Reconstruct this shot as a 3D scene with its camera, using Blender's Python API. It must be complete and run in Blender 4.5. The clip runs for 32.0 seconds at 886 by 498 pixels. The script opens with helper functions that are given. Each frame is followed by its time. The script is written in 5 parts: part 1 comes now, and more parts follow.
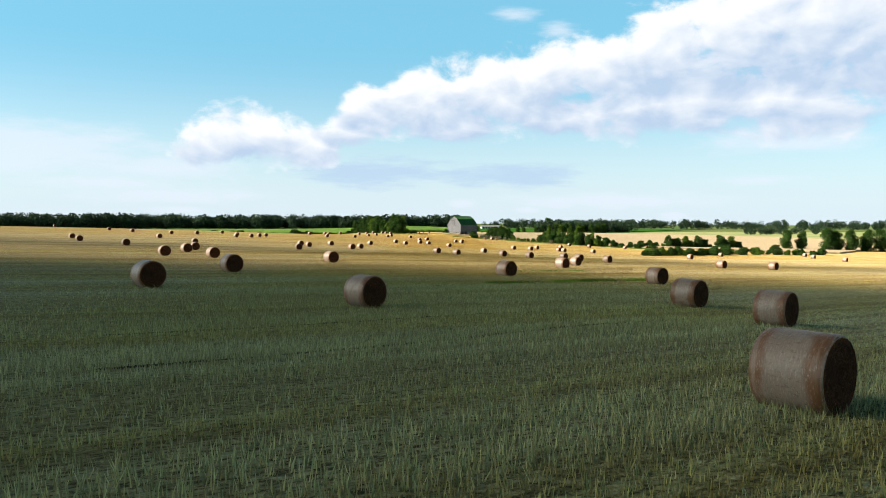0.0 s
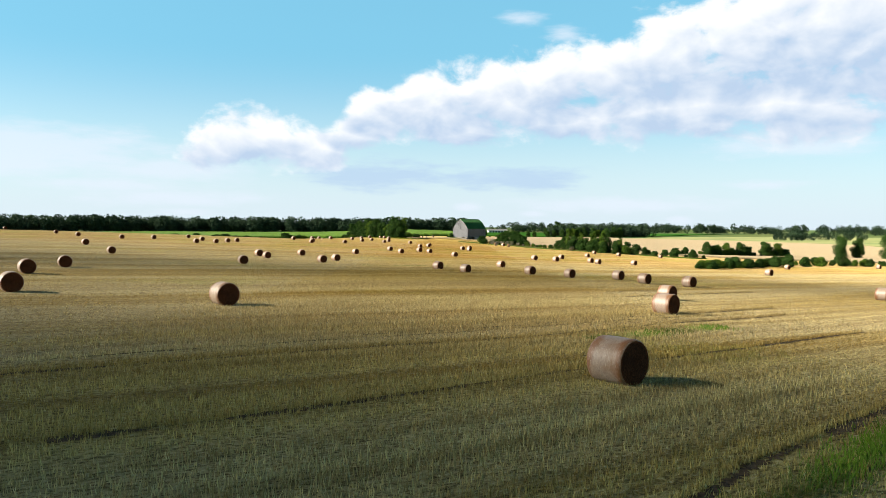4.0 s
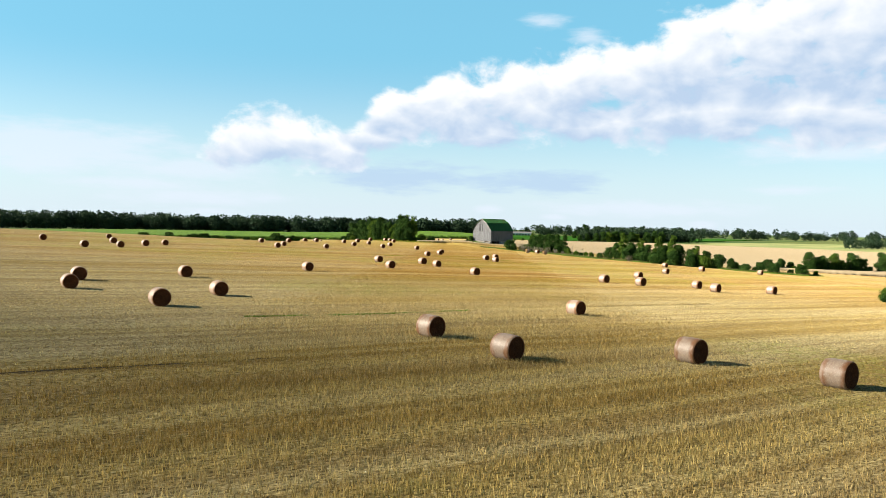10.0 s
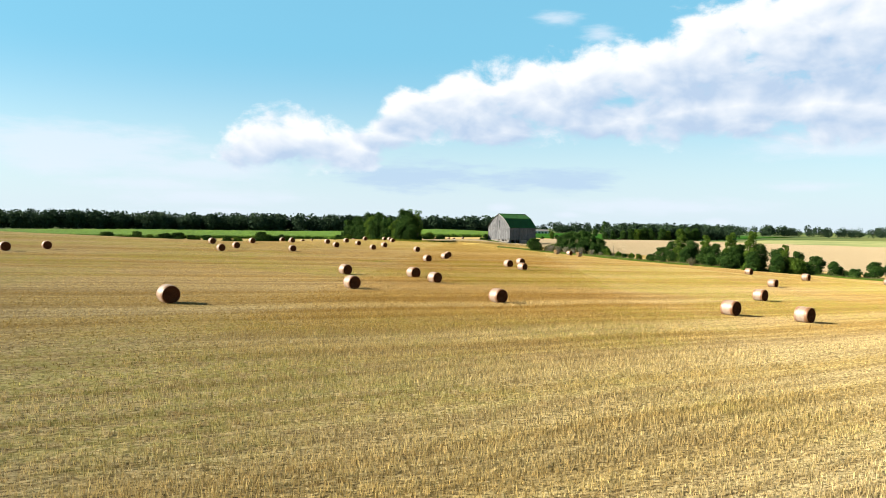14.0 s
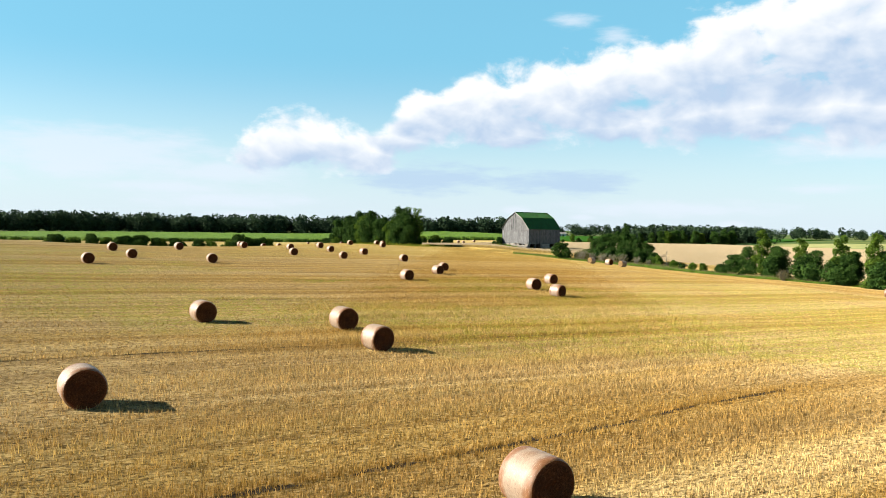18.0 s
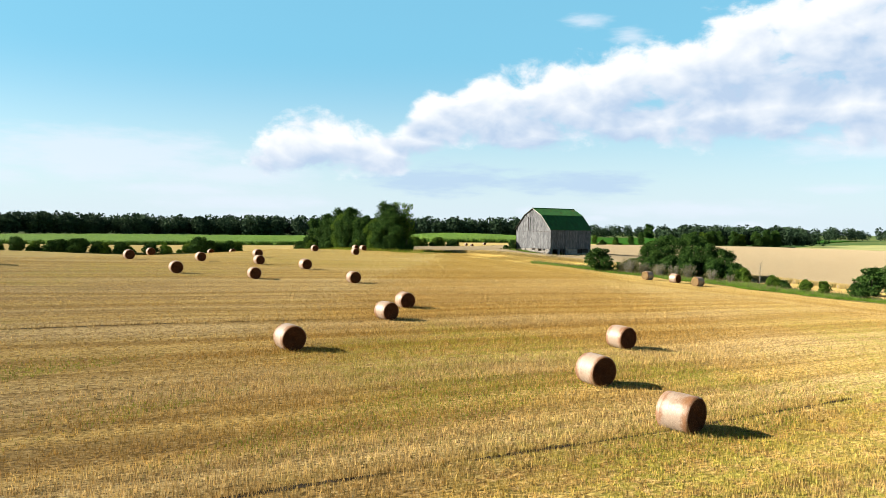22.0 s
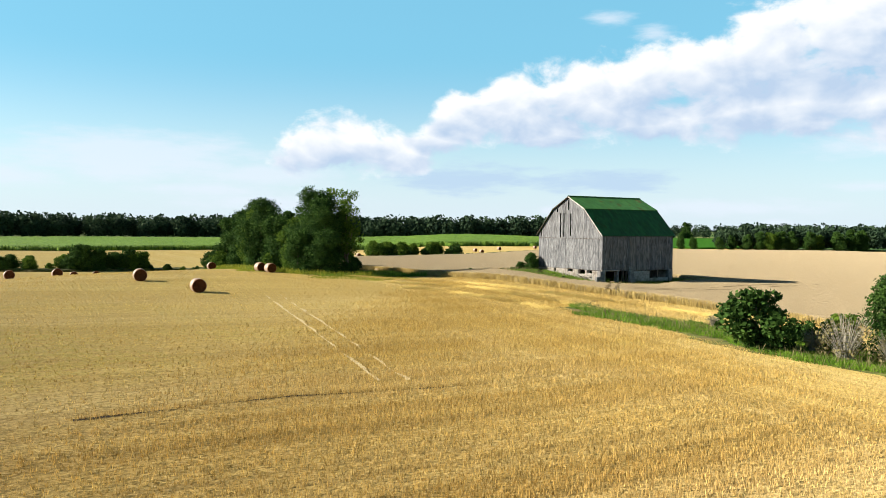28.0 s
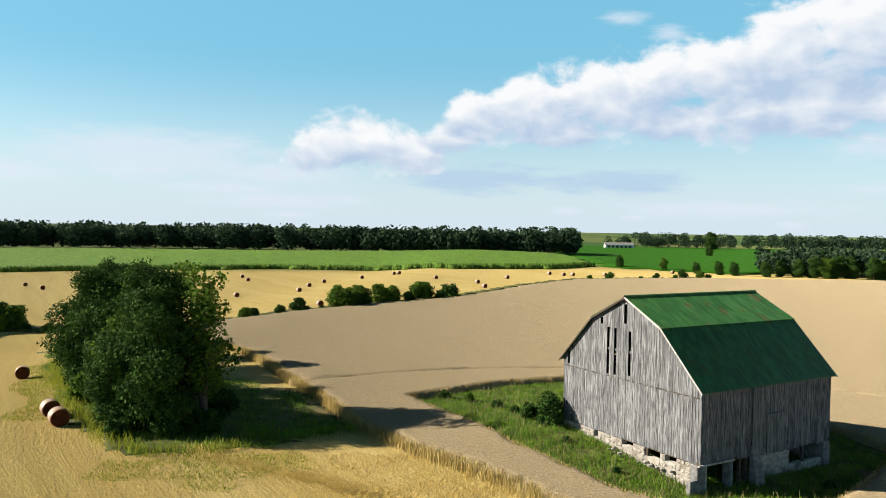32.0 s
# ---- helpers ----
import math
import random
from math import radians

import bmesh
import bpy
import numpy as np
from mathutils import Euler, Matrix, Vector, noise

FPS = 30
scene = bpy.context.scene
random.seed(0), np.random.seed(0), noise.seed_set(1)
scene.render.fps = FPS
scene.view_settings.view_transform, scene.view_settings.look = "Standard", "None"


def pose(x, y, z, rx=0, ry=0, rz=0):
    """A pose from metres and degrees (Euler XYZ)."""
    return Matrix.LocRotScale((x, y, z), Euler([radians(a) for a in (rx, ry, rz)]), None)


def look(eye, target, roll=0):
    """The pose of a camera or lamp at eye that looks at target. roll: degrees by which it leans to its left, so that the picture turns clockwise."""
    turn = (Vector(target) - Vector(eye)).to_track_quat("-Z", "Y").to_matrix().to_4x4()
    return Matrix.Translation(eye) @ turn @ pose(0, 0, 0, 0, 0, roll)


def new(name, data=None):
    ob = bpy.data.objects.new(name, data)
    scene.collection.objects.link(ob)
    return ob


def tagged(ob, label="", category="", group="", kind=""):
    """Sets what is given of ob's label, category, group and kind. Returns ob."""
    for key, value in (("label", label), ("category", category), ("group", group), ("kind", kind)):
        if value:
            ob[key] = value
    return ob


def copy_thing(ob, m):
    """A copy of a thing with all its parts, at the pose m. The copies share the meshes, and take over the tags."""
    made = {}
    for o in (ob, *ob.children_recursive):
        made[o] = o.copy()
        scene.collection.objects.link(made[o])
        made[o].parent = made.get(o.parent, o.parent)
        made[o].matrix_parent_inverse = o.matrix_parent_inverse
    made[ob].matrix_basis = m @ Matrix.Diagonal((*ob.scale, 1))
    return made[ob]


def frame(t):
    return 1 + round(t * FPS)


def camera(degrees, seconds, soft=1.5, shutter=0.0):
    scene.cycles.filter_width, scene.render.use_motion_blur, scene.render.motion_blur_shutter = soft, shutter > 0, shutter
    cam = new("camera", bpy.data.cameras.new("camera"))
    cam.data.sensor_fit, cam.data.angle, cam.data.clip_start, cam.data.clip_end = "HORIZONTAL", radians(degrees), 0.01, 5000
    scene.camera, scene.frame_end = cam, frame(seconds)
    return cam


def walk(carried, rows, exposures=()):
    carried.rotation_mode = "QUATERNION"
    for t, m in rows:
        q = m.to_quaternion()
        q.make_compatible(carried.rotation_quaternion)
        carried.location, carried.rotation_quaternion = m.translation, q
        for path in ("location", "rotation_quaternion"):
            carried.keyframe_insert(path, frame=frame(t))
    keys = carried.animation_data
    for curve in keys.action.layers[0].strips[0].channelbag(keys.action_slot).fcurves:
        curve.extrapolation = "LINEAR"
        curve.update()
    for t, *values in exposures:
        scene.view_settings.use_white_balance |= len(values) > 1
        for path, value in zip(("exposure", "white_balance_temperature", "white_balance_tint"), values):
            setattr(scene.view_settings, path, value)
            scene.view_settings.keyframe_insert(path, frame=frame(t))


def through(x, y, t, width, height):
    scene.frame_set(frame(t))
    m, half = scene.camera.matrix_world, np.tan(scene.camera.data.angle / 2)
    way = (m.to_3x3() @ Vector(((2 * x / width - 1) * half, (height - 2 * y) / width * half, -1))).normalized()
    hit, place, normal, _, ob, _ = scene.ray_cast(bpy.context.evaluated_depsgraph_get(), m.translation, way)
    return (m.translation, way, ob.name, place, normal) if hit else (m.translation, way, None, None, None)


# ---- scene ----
cam = camera(60.3, 32.0, soft=.75)
EXPOSURE = 1.96
# seconds, x, y, z, and the turns about x, y and z
ROWS = [
    (0, -0.08, 0.59, 0.62, 87.961, -0.285, 0.287),
    (0.5, -0.06, 5.35, 0.59, 87.967, -0.325, 0.306),
    (1, -0.02, 10.47, 0.58, 87.994, -0.345, 0.345),
    (1.5, -0.03, 15.86, 0.63, 88.011, -0.325, 0.425),
    (2, -0.05, 21.69, 0.65, 88.051, -0.315, 0.468),
    (2.5, -0.07, 27.56, 0.72, 88.092, -0.406, 0.522),
    (4.5, 0.02, 51.14, 0.61, 88.224, -0.558, 0.758),
    (5, 0.01, 57.23, 0.54, 88.219, -0.634, 0.844),
    (5.5, 0.01, 63.48, 0.49, 88.254, -0.750, 1.001),
    (6, -0.02, 69.62, 0.47, 88.300, -0.816, 1.117),
    (6.5, -0.11, 75.73, 0.53, 88.317, -0.859, 1.218),
    (7, -0.16, 81.67, 0.60, 88.324, -0.922, 1.329),
    (7.5, -0.19, 87.49, 0.61, 88.342, -1.025, 1.469),
    (8, -0.18, 93.14, 0.59, 88.389, -1.128, 1.620),
    (8.5, -0.07, 98.87, 0.53, 88.401, -1.168, 1.773),
    (9, 0.07, 104.61, 0.43, 88.354, -1.209, 1.937),
    (9.5, 0.15, 110.50, 0.34, 88.327, -1.249, 2.110),
    (10, 0.15, 116.53, 0.22, 88.329, -1.219, 2.243),
    (10.5, 0.11, 122.92, 0.10, 88.284, -1.122, 2.382),
    (11, 0.03, 129.43, -0.08, 88.259, -1.024, 2.491),
    (11.5, -0.07, 136.04, -0.14, 88.224, -0.987, 2.610),
    (12, -0.16, 142.47, -0.26, 88.219, -0.930, 2.709),
    (12.5, -0.24, 148.84, -0.41, 88.207, -0.910, 2.820),
    (13, -0.39, 155.23, -0.54, 88.215, -0.930, 2.951),
    (13.5, -0.46, 161.56, -0.53, 88.202, -0.930, 3.083),
    (14, -0.51, 167.84, -0.55, 88.210, -0.901, 3.234),
    (14.5, -0.53, 173.91, -0.56, 88.221, -0.912, 3.382),
    (16.5, -0.61, 198.34, -0.70, 88.331, -0.835, 3.924),
    (17, -0.47, 204.45, -0.83, 88.371, -0.796, 4.052),
    (17.5, -0.36, 210.34, -0.93, 88.407, -0.823, 4.178),
    (18, -0.26, 216.30, -1.00, 88.392, -0.901, 4.314),
    (18.5, -0.14, 222.26, -1.10, 88.408, -0.908, 4.481),
    (19, 0.00, 228.39, -1.14, 88.428, -0.977, 4.648),
    (19.5, 0.05, 234.47, -1.20, 88.468, -1.016, 4.795),
    (20, 0.09, 240.64, -1.14, 88.469, -1.045, 4.912),
    (20.5, 0.11, 246.96, -1.14, 88.471, -0.946, 5.018),
    (21, 0.05, 253.48, -1.13, 88.483, -0.898, 5.123),
    (21.5, -0.04, 260.17, -1.15, 88.466, -0.830, 5.249),
    (22, -0.07, 266.98, -1.12, 88.478, -0.752, 5.375),
    (22.5, -0.05, 273.61, -1.11, 88.509, -0.710, 5.501),
    (23, 0.01, 280.14, -1.17, 88.521, -0.648, 5.667),
    (23.5, 0.02, 286.87, -1.24, 88.527, -0.638, 5.794),
    (24, 0.00, 293.47, -1.23, 88.543, -0.647, 5.950),
    (24.5, 0.02, 300.12, -1.19, 88.529, -0.647, 6.057),
    (25, 0.08, 306.55, -1.21, 88.549, -0.717, 6.208),
    (25.5, 0.15, 313.04, -1.14, 88.560, -0.697, 6.379),
    (27.5, 0.13, 338.54, -0.40, 88.443, -0.518, 6.922),
    (28, 0.15, 344.66, -0.27, 88.404, -0.529, 7.093),
    (28.5, 0.18, 350.73, -0.05, 88.375, -0.508, 7.267),
    (29, 0.23, 356.78, 0.47, 88.437, -0.527, 7.402),
    (29.5, 0.25, 362.82, 1.18, 88.479, -0.516, 7.556),
    (30, 0.20, 368.78, 1.97, 88.441, -0.515, 7.681),
    (30.5, 0.08, 374.91, 3.21, 88.388, -0.636, 7.758),
    (31, -0.17, 381.13, 4.85, 88.385, -0.797, 7.875),
    (31.5, -0.48, 387.37, 6.55, 88.373, -0.899, 7.963),
    (32, -0.85, 393.48, 8.16, 88.350, -0.970, 8.050),
]
walk(cam, [(t, pose(x, y, z, rx, ry, rz)) for t, x, y, z, rx, ry, rz in ROWS], [(0, EXPOSURE), (30.9, EXPOSURE), (32, EXPOSURE - .14)])

# ---- sky, sun ----
SUN_ELEVATION, SUN_AZIMUTH = 27.0, 263.0   # degrees; azimuth from +y towards +x, where the sun stands
SKY = 0.028


def sun_way():
    a, e = radians(SUN_AZIMUTH), radians(SUN_ELEVATION)
    return Vector((math.sin(a) * math.cos(e), math.cos(a) * math.cos(e), math.sin(e)))


class Nodes:
    """Short hand for node trees."""

    def __init__(self, tree):
        self.t = tree
        tree.nodes.clear()

    def add(self, kind, **sets):
        n = self.t.nodes.new(kind)
        for k, v in sets.items():
            setattr(n, k, v)
        return n

    def link(self, a, b):
        if isinstance(a, (int, float)):
            b.default_value = a
        elif isinstance(a, tuple):
            b.default_value = a if len(a) != 3 or b.type == "VECTOR" else (*a, 1)
        else:
            self.t.links.new(a, b)

    def math(self, op, a, b=0.0, c=0.0, clamp=False):
        n = self.add("ShaderNodeMath", operation=op, use_clamp=clamp)
        for i, v in enumerate((a, b, c)):
            self.link(v, n.inputs[i])
        return n.outputs[0]

    def vec(self, op, a, b=(0, 0, 0)):
        n = self.add("ShaderNodeVectorMath", operation=op)
        self.link(a, n.inputs[0])
        self.link(b, n.inputs[1])
        return n.outputs["Value"] if op in ("LENGTH", "DOT_PRODUCT") else n.outputs[0]

    def noise(self, vector, scale, detail=4.0, rough=0.55, distort=0.0):
        n = self.add("ShaderNodeTexNoise")
        self.link(vector, n.inputs["Vector"])
        for k, v in (("Scale", scale), ("Detail", detail), ("Roughness", rough), ("Distortion", distort)):
            n.inputs[k].default_value = v
        return n.outputs["Fac"]

    def steps(self, value, lo, hi, a=0.0, b=1.0):
        n = self.add("ShaderNodeMapRange", interpolation_type="SMOOTHSTEP")
        for k, v in zip(("Value", "From Min", "From Max", "To Min", "To Max"), (value, lo, hi, a, b)):
            self.link(v, n.inputs[k])
        return n.outputs[0]

    def mix(self, fac, a, b, blend="MIX"):
        n = self.add("ShaderNodeMix", data_type="RGBA", blend_type=blend)
        self.link(fac, n.inputs["Factor"])
        self.link(a, n.inputs[6])
        self.link(b, n.inputs[7])
        return n.outputs[2]

    def scaled(self, vector, x, y, z, turn=0.0):
        n = self.add("ShaderNodeMapping")
        self.link(vector, n.inputs["Vector"])
        n.inputs["Scale"].default_value = (x, y, z)
        n.inputs["Rotation"].default_value = (0, 0, turn)
        return n.outputs[0]


# cloud bank: azimuth and height of each puff in degrees, its half width and half height, and its thickness
PUFFS = [
    (-5.3, 8.2, 3.0, 2.0, 1), (-1.6, 9.0, 3.8, 2.8, 1), (3.4, 9.7, 4.3, 3.0, 1), (7.6, 10.4, 3.8, 3.0, 1),
    (11.8, 10.9, 4.4, 3.0, 1), (16.0, 12.2, 4.2, 3.5, 1), (20.8, 13.0, 4.6, 4.4, 1), (25.6, 14.0, 5.2, 5.6, 1),
    (19.0, 8.8, 9.0, 2.6, .8), (29.5, 14.8, 6.5, 6.8, 1), (38.0, 15.0, 8.0, 7.0, 1), (0.6, 7.2, 4.5, 1.6, .8),
    (-17.2, 5.6, 2.9, 1.9, 1), (-14.0, 6.2, 3.4, 2.3, 1), (-10.4, 5.6, 3.4, 1.7, .9), (-7.4, 6.7, 2.4, 1.5, .8),
    (-5.5, 3.7, 8.0, 1.5, .45), (4.2, 3.5, 8.0, 1.2, .45), (-29.0, 4.7, 12.0, 2.6, .78), (-20.0, 3.8, 7.0, 1.4, .7), (-38.0, 3.4, 8.0, 1.4, .6),
    (5.0, 15.0, 2.4, .8, .6), (8.2, 13.9, 2.2, .8, .55), (24.0, 5.6, 8.0, 1.2, .6), (12.0, 1.6, 11.0, .9, .65), (-20.0, 1.8, 10.0, .9, .65),
    (15.0, 8.3, 6.5, 2.5, .85), (24.0, 8.8, 7.5, 3.2, .85), (33.0, 9.2, 8.0, 3.6, .85), (9.0, 7.9, 4.5, 1.9, .8),
    (1.2, 1.4, 1.5, .5, .75), (6.0, .9, 1.6, .4, .7), (16.5, .5, 1.3, .5, .75), (-19.5, .8, 3.0, .5, .6), (22.0, 3.0, 5.0, .5, .6), (-24.0, 2.6, 9.0, .9, .6),
    (60.0, 14.0, 10.0, 7.0, 1), (-60.0, 10.0, 9.0, 3.0, 1),
]


def make_sky():
    world = bpy.data.worlds.new("sky")
    scene.world = world
    world.use_nodes = True
    n = Nodes(world.node_tree)
    sky = n.add("ShaderNodeTexSky", sky_type="NISHITA", sun_disc=False)
    sky.sun_elevation, sky.sun_rotation = radians(SUN_ELEVATION), radians(SUN_AZIMUTH)
    sky.air_density, sky.dust_density, sky.ozone_density = 1.0, 0.6, 2.2
    way = n.add("ShaderNodeTexCoord").outputs["Generated"]
    part = n.add("ShaderNodeSeparateXYZ")
    n.link(way, part.inputs[0])
    x, y, z = part.outputs
    az = n.math("MULTIPLY", n.math("ARCTAN2", x, y), 57.2958)
    el = n.math("MULTIPLY", n.math("ARCSINE", z), 57.2958)
    place = n.add("ShaderNodeCombineXYZ")
    n.link(az, place.inputs[0])
    n.link(n.math("MULTIPLY", el, 1.5), place.inputs[1])
    flat = place.outputs[0]
    big = n.noise(flat, .26, 8, .58, .25)
    lit = n.noise(n.vec("ADD", flat, (-.7, .9, 0)), .26, 4, .5, .25)
    fine = n.noise(flat, .9, 5, .6)
    thick, soft = 0.0, 0.0
    below, grey = 0.0, 0.0
    for a, e, ra, re, w in PUFFS:
        dx = n.math("MULTIPLY", n.math("SUBTRACT", az, a), 1 / ra)
        dy = n.math("MULTIPLY", n.math("SUBTRACT", el, e), 1 / re)
        r = n.math("SQRT", n.math("ADD", n.math("MULTIPLY", dx, dx), n.math("MULTIPLY", dy, dy)))
        body = n.math("SUBTRACT", 1.0, r)
        if w >= .8:
            thick = n.math("SMOOTH_MAX", thick if not isinstance(thick, float) else -3.0, body, .25)
            under = n.math("MULTIPLY", n.steps(dy, .35, -.6), n.steps(body, -.35, .2))
            below = under if isinstance(below, float) else n.math("MAXIMUM", below, under)
        else:
            veil = n.math("MULTIPLY", body, w)
            if w < .5:
                grey = body if isinstance(grey, float) else n.math("MAXIMUM", grey, body)
                continue
            soft = veil if isinstance(soft, float) else n.math("MAXIMUM", soft, veil)
    shape = n.math("ADD", thick, n.math("MULTIPLY", n.math("SUBTRACT", big, .5), 1.9))
    shape = n.math("ADD", shape, n.math("MULTIPLY", n.math("SUBTRACT", fine, .5), .35))
    solid = n.steps(shape, -.06, .42)
    veils = n.math("MULTIPLY", n.steps(n.math("ADD", soft, n.math("MULTIPLY", n.math("SUBTRACT", n.noise(n.scaled(flat, .35, 1, 1), .8, 5, .6), .5), .9)), .02, .6), .7)
    haze = n.math("MULTIPLY", n.steps(el, 13.0, -1.0), .9)
    rise = n.math("MULTIPLY", n.math("SUBTRACT", lit, n.noise(flat, .26, 4, .5, .25)), 1.7)
    shade = n.math("ADD", n.math("MULTIPLY", below, .85), rise, clamp=True)
    tint = n.mix(1.0, sky.outputs[0], n.mix(n.steps(el, 36, 17), (.12, .17, .23), (1.1, 1.55, 1.5)), "MULTIPLY")
    tint = n.mix(n.math("MULTIPLY", n.steps(el, 2, 14, .1, .7), n.steps(el, 34, 18)), tint, (2.3, 6.2, 8.4))
    blue = n.mix(haze, tint, (7.1, 8.2, 9.2))
    blue = n.mix(veils, blue, (7.6, 8.4, 9.4))
    streaky = n.noise(n.scaled(flat, .3, 1, 1), .7, 6, .6)
    grey = n.steps(n.math("ADD", n.math("MAXIMUM", grey, -1.0), n.math("MULTIPLY", n.math("SUBTRACT", streaky, .5), 2.2)), .0, .8, 0.0, .75)
    blue = n.mix(grey, blue, (4.7, 6.3, 8.3))
    cloud = n.mix(shade, (9.6, 9.75, 9.9), (4.9, 6.2, 8.0))
    colour = n.mix(solid, blue, cloud)
    back = n.add("ShaderNodeBackground")
    n.link(colour, back.inputs["Color"])
    back.inputs["Strength"].default_value = SKY
    out = n.add("ShaderNodeOutputWorld")
    n.link(back.outputs[0], out.inputs["Surface"])


make_sky()
lamp = bpy.data.lights.new("sun", "SUN")
lamp.energy, lamp.angle, lamp.color = 5.0, radians(.53), (1.0, .89, .72)
sun = new("sun", lamp)
sun.matrix_world = look(sun_way() * 900, (0, 0, 0))


# ---- materials ----
ROW_TURN = radians(38.2)   # the rows of the field run along this, from +x


def material(name, rough=.85, spec=.2, metal=0.0):
    m = bpy.data.materials.new(name)
    m.use_nodes = True
    n = Nodes(m.node_tree)
    s = n.add("ShaderNodeBsdfPrincipled")
    s.inputs["Roughness"].default_value, s.inputs["Metallic"].default_value = rough, metal
    s.inputs["Specular IOR Level"].default_value = spec
    s.inputs["Diffuse Roughness"].default_value = rough if rough > .9 else .3
    out = n.add("ShaderNodeOutputMaterial")
    n.link(s.outputs[0], out.inputs["Surface"])
    return m, n, s


def relief(n, s, height, strength, distance):
    b = n.add("ShaderNodeBump")
    n.link(height, b.inputs["Height"])
    b.inputs["Strength"].default_value, b.inputs["Distance"].default_value = strength, distance
    n.link(b.outputs[0], s.inputs["Normal"])


def stubble_colour(n, at, soil_shade=.85):
    """Colour and height of the mown field: swaths, streaks and clods along the rows, weedy patches, greener land far off."""
    flat = n.add("ShaderNodeMapping")
    n.link(at, flat.inputs["Vector"])
    flat.inputs["Rotation"].default_value = (0, 0, -ROW_TURN)
    row = flat.outputs[0]
    # the headland along the wheat is worked across the rows, with a winding border
    q = n.add("ShaderNodeSeparateXYZ")
    n.link(row, q.inputs[0])
    wind = n.math("MULTIPLY", n.math("SUBTRACT", n.noise(at, .028, 1, .5), .5), 30)
    turned = n.add("ShaderNodeCombineXYZ")
    n.link(q.outputs[1], turned.inputs[0])
    n.link(n.math("ADD", q.outputs[0], n.math("MULTIPLY", wind, .3)), turned.inputs[1])
    row = n.mix(n.steps(n.math("ADD", n.math("ADD", q.outputs[0], wind), n.math("MULTIPLY", n.noise(at, .9, 5, .7), 22)), 250.5, 251.5), row, turned.outputs[0])
    swath = n.noise(n.scaled(row, .010, .42, .01), 1.0, 4, .62)
    band = n.noise(n.scaled(row, .006, .10, .01), 1.0, 3, .5)
    streak = n.noise(n.scaled(row, .35, 5.0, .5), 1.0, 3, .6)
    grain = n.noise(n.scaled(row, .8, 1.5, 1), 6.0, 5, .75)
    patch = n.noise(at, .035, 4, .55)
    clod = n.noise(n.scaled(row, 1.0, 2.0, 1.0), 1.7, 5, .65)
    c = n.mix(n.steps(swath, .40, .60), (.30, .188, .05), (.42, .295, .098))
    c = n.mix(n.math("MULTIPLY", n.steps(band, .42, .60), .5), c, (.53, .42, .23))
    c = n.mix(n.math("MULTIPLY", n.steps(streak, .48, .66), .34), c, (.15, .092, .028))
    lines = n.noise(n.scaled(row, .02, 1.5, .1), 1.0, 2, .5)
    c = n.mix(n.math("MULTIPLY", n.steps(lines, .50, .62), .4), c, (.19, .115, .034))
    c = n.mix(n.math("MULTIPLY", n.steps(clod, .5, .66), .38), c, (.115, .077, .030))
    c = n.mix(n.math("MULTIPLY", n.steps(grain, .50, .72), .55), c, (.56, .455, .26))
    # dark grain: bare earth, and painted shade in the gaps between stalks
    c = n.mix(n.math("MULTIPLY", n.steps(grain, .53, .38), soil_shade), c, (.075, .048, .020))
    bare = n.math("MULTIPLY", n.steps(n.noise(n.scaled(row, .05, .3, .1), 1.0, 4, .6), .56, .68), .3)
    c = n.mix(bare, c, (.19, .135, .062))
    p = n.add("ShaderNodeSeparateXYZ")
    n.link(at, p.inputs[0])
    lush = n.math("MULTIPLY", n.steps(p.outputs[1], 225, 262), n.steps(p.outputs[1], 345, 305))
    weed = n.math("MULTIPLY", n.steps(n.math("ADD", patch, n.math("MULTIPLY", lush, .09)), .53, .66), n.steps(n.noise(row, 1.6, 4, .65), .4, .6))
    c = n.mix(n.math("MULTIPLY", weed, n.math("MULTIPLY_ADD", lush, .2, .3)), c, (.225, .25, .028))
    # greener start of the field; the cool cast of its shade is tinted in too
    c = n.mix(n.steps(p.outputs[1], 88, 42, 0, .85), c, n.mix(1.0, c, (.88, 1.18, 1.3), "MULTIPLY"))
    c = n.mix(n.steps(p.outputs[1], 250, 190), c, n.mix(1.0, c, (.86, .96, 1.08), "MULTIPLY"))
    c = n.mix(n.steps(p.outputs[1], 320, 415, 0, .55), c, (.42, .34, .125))
    far = n.steps(n.math("ADD", p.outputs[1], n.math("MULTIPLY", n.math("ABSOLUTE", p.outputs[0]), .25)), 715, 780)
    c = n.mix(far, c, n.mix(n.steps(n.noise(at, .004, 3, .5), .4, .6), (.024, .059, .016), (.079, .095, .032)))
    h = n.math("ADD", n.math("MULTIPLY", grain, .6), n.math("ADD", n.math("MULTIPLY", streak, .6), n.math("MULTIPLY", clod, .8)))
    return c, h


def stubble_material():
    m, n, s = material("stubble", .95, .05)
    s.inputs["Diffuse Roughness"].default_value = .85
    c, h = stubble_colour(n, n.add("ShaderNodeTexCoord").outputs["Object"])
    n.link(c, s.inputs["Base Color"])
    relief(n, s, h, 1.0, .16)
    return m


